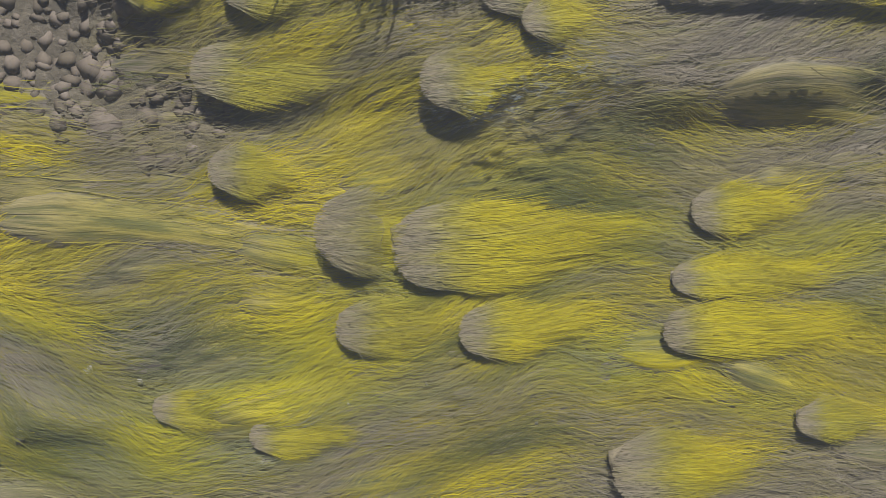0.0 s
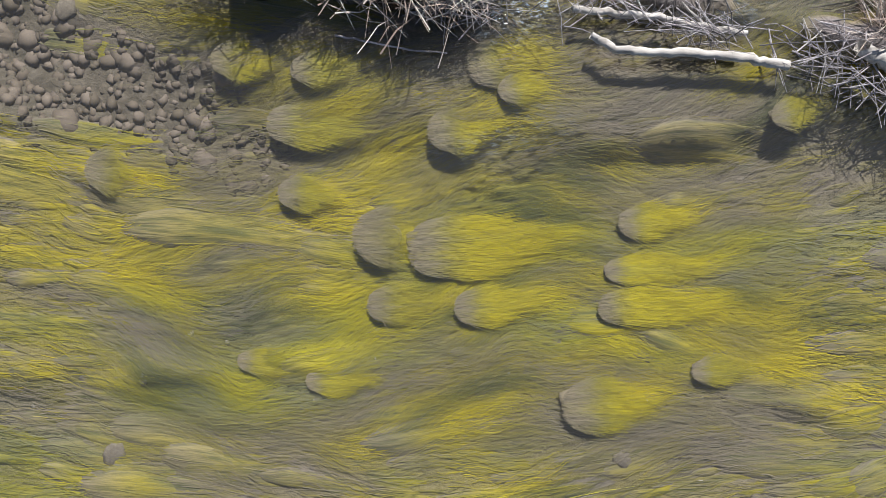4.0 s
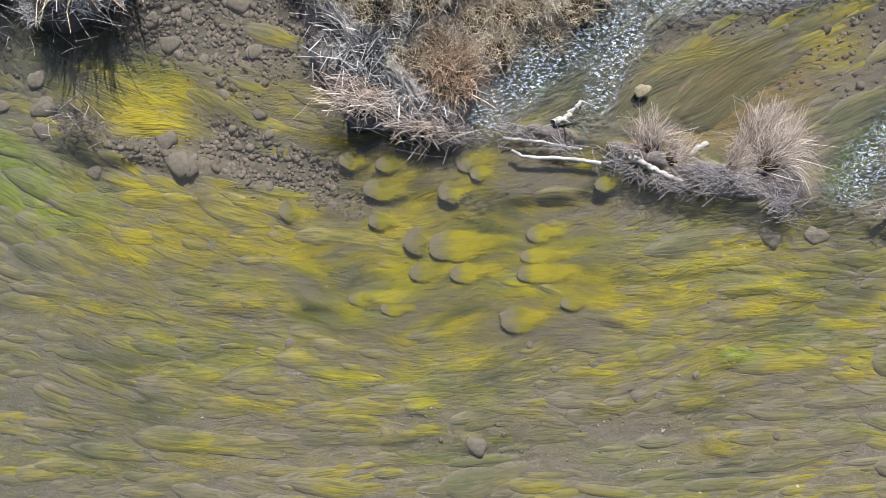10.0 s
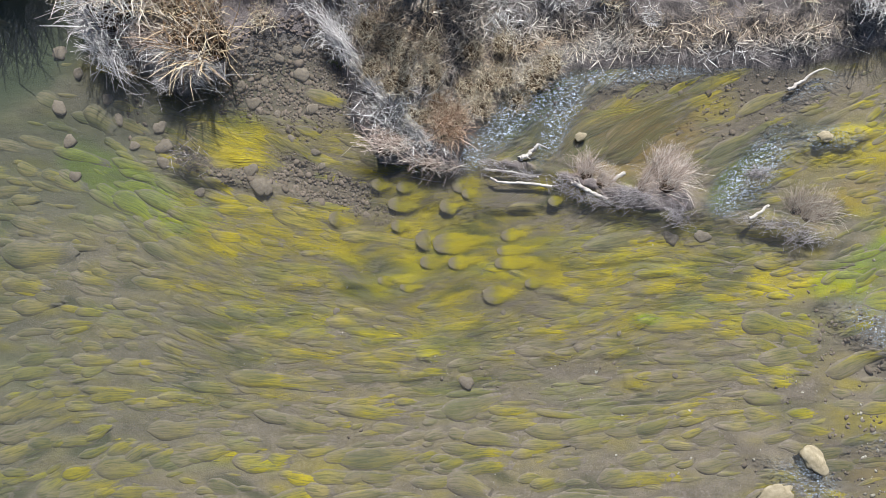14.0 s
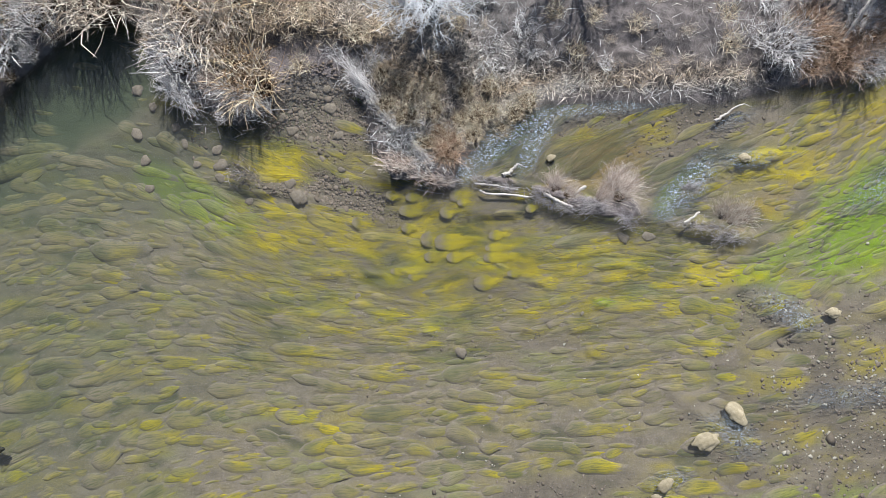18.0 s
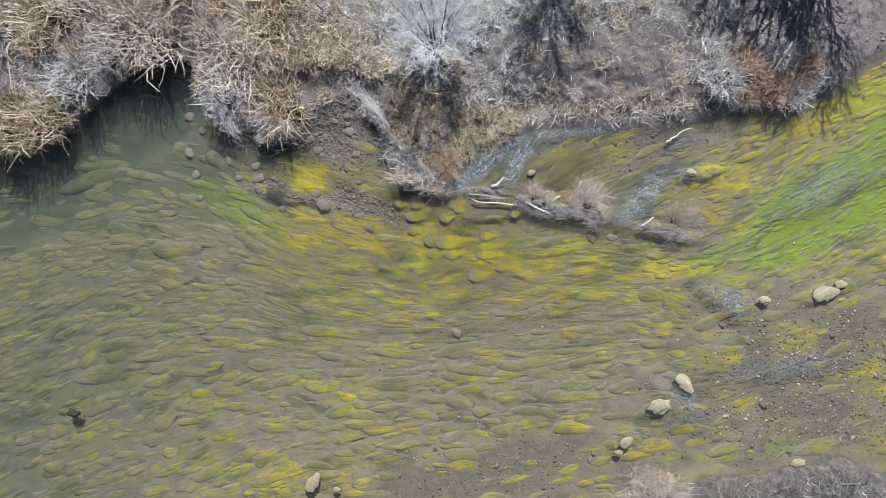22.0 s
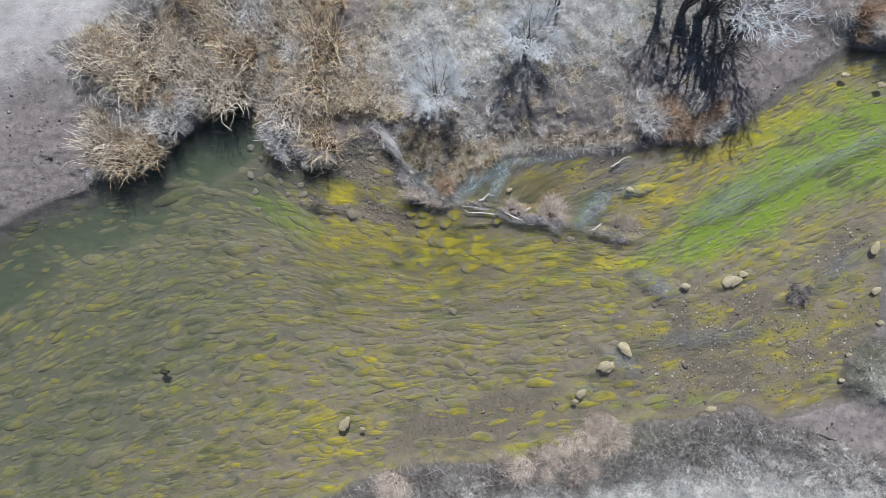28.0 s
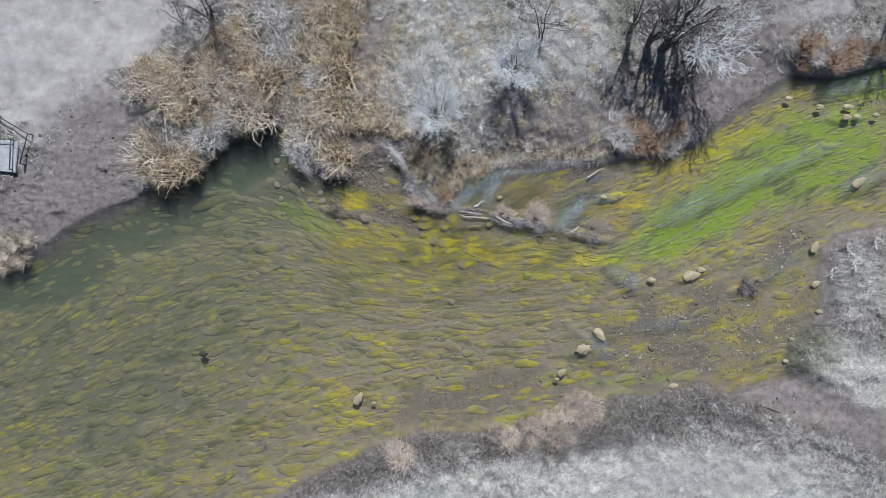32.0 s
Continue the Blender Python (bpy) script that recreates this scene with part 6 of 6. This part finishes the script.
# ---- bare shrubs and trees ----
def bare_tree(name, x, y, high, spread, stems, seed, label, trunk_mat, twig_mat, thick=0.05, lean=(0.0, 0.0), twigs=5):
    r = np.random.RandomState(seed)
    thing = new(name)
    thing.matrix_world = pose(x, y, place(x, y) - 0.03)
    for s in range(stems):
        a = 2 * math.pi * s / stems + r.uniform(-0.5, 0.5)
        out = spread * r.uniform(0.35, 1.0)
        h = high * r.uniform(0.65, 1.0)
        main = []
        for k in range(6):
            f = k / 5
            main.append((0.06 * math.cos(a) + out * f ** 1.3 * math.cos(a) + lean[0] * f + r.normal(0, 0.05), 0.06 * math.sin(a) + out * f ** 1.3 * math.sin(a) + lean[1] * f + r.normal(0, 0.05), h * f))
        stem = part("stem", tubes("stem", [(np.array(main), thick * r.uniform(0.7, 1.1), thick * 0.2)], trunk_mat, 6), thing)
        lines = []
        for b in range(twigs):
            f = r.uniform(0.3, 1.0)
            i = min(4, int(f * 5))
            p0 = np.array(main[i]) * (1 - (f * 5 - i)) + np.array(main[i + 1]) * (f * 5 - i)
            d = a + r.normal(0, 1.1)
            bl = (1.15 - f) * high * 0.5 + 0.25
            p1 = p0 + np.array([math.cos(d) * bl * 0.5, math.sin(d) * bl * 0.5, bl * r.uniform(0.2, 0.6)])
            p2 = p1 + np.array([math.cos(d + r.normal(0, 0.4)) * bl * 0.4, math.sin(d + r.normal(0, 0.4)) * bl * 0.4, bl * r.uniform(0.1, 0.5)])
            lines.append((np.array([p0, (p0 + p1) / 2 + r.normal(0, 0.03, 3), p1, p2]), thick * 0.35, thick * 0.1))
            for q in range(4):
                g = r.uniform(0.3, 1.0)
                c0 = p0 + (p1 - p0) * min(1, g * 1.6) if g < 0.62 else p1 + (p2 - p1) * (g - 0.62) / 0.38
                e = d + r.normal(0, 0.9)
                tl = bl * r.uniform(0.25, 0.5)
                c1 = c0 + np.array([math.cos(e) * tl * 0.7, math.sin(e) * tl * 0.7, tl * r.uniform(0.0, 0.6)])
                lines.append((np.array([c0, (c0 + c1) / 2 + r.normal(0, 0.02, 3), c1]), thick * 0.22, thick * 0.12))
                for w in range(2):
                    e2 = e + r.normal(0, 0.7)
                    c2 = c0 + (c1 - c0) * r.uniform(0.4, 0.9)
                    lines.append((np.array([c2, c2 + np.array([math.cos(e2) * tl * 0.4, math.sin(e2) * tl * 0.4, tl * r.uniform(0, 0.4)])]), thick * 0.16, thick * 0.1))
        part("twig_spray", tubes("twig_spray", lines, twig_mat, 4), stem, kind="stuff")
    return tagged(thing, label, "tree" if high > 3.5 else "shrub", "bare trees")


M_PALE_TWIG = wood_material("white_twigs", (0.46, 0.48, 0.52), (0.70, 0.72, 0.76))
bare_tree("bare_shrub", *[(-0.28, 7.25)][0], 3.0, 2.0, 12, 500, "grey bare willow shrub with fine pale twigs on the bank", M_BARK, M_PALE_TWIG, 0.04, (-0.1, 0.7), 18)
bare_tree("bare_shrub", *[(4.36, 10.1)][0], 3.0, 1.5, 9, 501, "grey bare shrub with thin twigs on the bank", M_BARK, M_PALE_TWIG, 0.05, (0.0, 0.3), 16)
bare_tree("bare_tree", *[(13.34, 11.69)][0], 5.0, 1.2, 5, 502, "tall bare tree with dark stems and grey twigs", M_BARK, M_BARK, 0.15, (0.0, 0.4), 4)
bare_tree("bare_tree", *[(15.08, 11.69)][0], 4.6, 2.2, 6, 503, "bare tree with white spreading branches over the mud", M_TWIG, M_PALE_TWIG, 0.07, (0.3, -0.6), 12)
bare_tree("bare_tree", *[(12.46, 12.04)][0], 4.4, 0.9, 5, 504, "slender bare tree with dark stems", M_BARK, M_BARK, 0.12, (0.0, 0.2), 4)
bare_tree("bare_tree", *[(6.01, 12.39)][0], 4.0, 0.7, 3, 505, "slender dark bare sapling on the bank", M_BARK, M_BARK, 0.06, (-0.4, 0.6), 5)
bare_tree("bare_shrub", *[(14.38, 9.77)][0], 3.0, 0.7, 5, 506, "dark bare shrub at the edge of the mud", M_BARK, M_BARK, 0.06, (0, 0.2), 8)
bare_tree("bare_tree", *[(14.21, 12.91)][0], 4.8, 1.0, 4, 511, "dark bare tree standing in the thicket", M_BARK, M_BARK, 0.13, (0.2, 0.3), 4)
bare_tree("bare_tree", *[(11.42, 12.91)][0], 4.5, 0.8, 4, 512, "small dark bare tree standing in the thicket", M_BARK, M_BARK, 0.09, (-0.2, 0.3), 8)
bare_tree("bare_shrub", *[(-13.91, 13.44)][0], 3.0, 1.0, 6, 507, "dark bare shrub behind the reed bed", M_BARK, M_BARK, 0.06, (0, 0.3), 7)
bare_tree("bare_shrub", *[(-15.66, 13.26)][0], 2.4, 1.1, 6, 508, "grey-blue bare shrub beside the sandy flat", M_BARK, M_TWIG, 0.05, (0, 0.2), 7)
bare_tree("bare_tree", *[(27.11, 13.61)][0], 4.0, 1.2, 5, 509, "dark bare tree above the stream", M_BARK, M_BARK, 0.08, (0, 0.3), 6)
bare_tree("bare_shrub", *[(20.48, -15.35)][0], 2.0, 1.0, 7, 510, "low grey-blue bare shrub on the pale grass", M_TWIG, M_PALE_TWIG, 0.03, (0, -0.2), 6)


# ---- steel handrails by the shore ----
def handrail(points, label):
    thing = new("handrail")
    pts = points
    posts = [p for p in pts]
    part("rail", tubes("rail", [limb([(x, y, 1.05) for x, y in pts], 0.035, 0.035, 3, 2, 0.0)], M_METAL, 8), thing)
    for x, y in posts:
        part("post", tubes("post", [(np.array([(x, y, place(x, y) - 0.1), (x, y, 0.6), (x, y, 1.05)]), 0.035, 0.035)], M_METAL, 8), thing)
    return tagged(thing, label, "handrail", "handrails")


handrail([(-27.35, 6.24), (-25.99, 6.20), (-26.06, 4.40)], "dark bent steel handrail beside the shore")
handrail([(-26.84, 7.63), (-24.97, 6.54), (-25.44, 4.74)], "dark steel handrail leading down to the water")
k = Mat("pale_concrete", 0.85)
k.color(k.mix(k.ramp(k.noise(4, 6, 0.7), [(0.35, 0.0), (0.65, 1.0)]), (0.24, 0.26, 0.29), (0.36, 0.38, 0.41)))
bm = bmesh.new()
bmesh.ops.create_cube(bm, size=1.0)
for v in bm.verts:
    v.co = Vector((v.co.x * 1.5, v.co.y * 1.9, v.co.z * 0.3))
bmesh.ops.bevel(bm, geom=bm.edges[:], offset=0.03, segments=2, affect="EDGES")
slab_me = bpy.data.meshes.new("concrete_landing")
bm.to_mesh(slab_me)
bm.free()
slab_me.materials.append(k.m)
slab = new("concrete_landing", slab_me)
sx_, sy_ = [(-26.57, 5.23)][0]
slab.matrix_world = pose(sx_, sy_, place(sx_, sy_) + 0.02, 0, 0, -6)
tagged(slab, "pale blue-grey concrete landing under the handrails", "landing")

# a dark floating shape of unknown kind in the deep water, built weed-like
dx_, dy_ = -14.8, -6.9
thing = new("drifting_weed")
thing.matrix_world = pose(dx_, dy_, 0.0)
weed = part("weed", stone_mesh("weed", 77, M_DARK, 0.35, 3), thing)
weed.scale = (0.42, 0.3, 0.5)
part("strands", blade_mesh("strands", 60, 0.22, 0.06, 0.02, M_DARK, 78), thing)
tagged(thing, "small dark shape floating on the water", "weed")
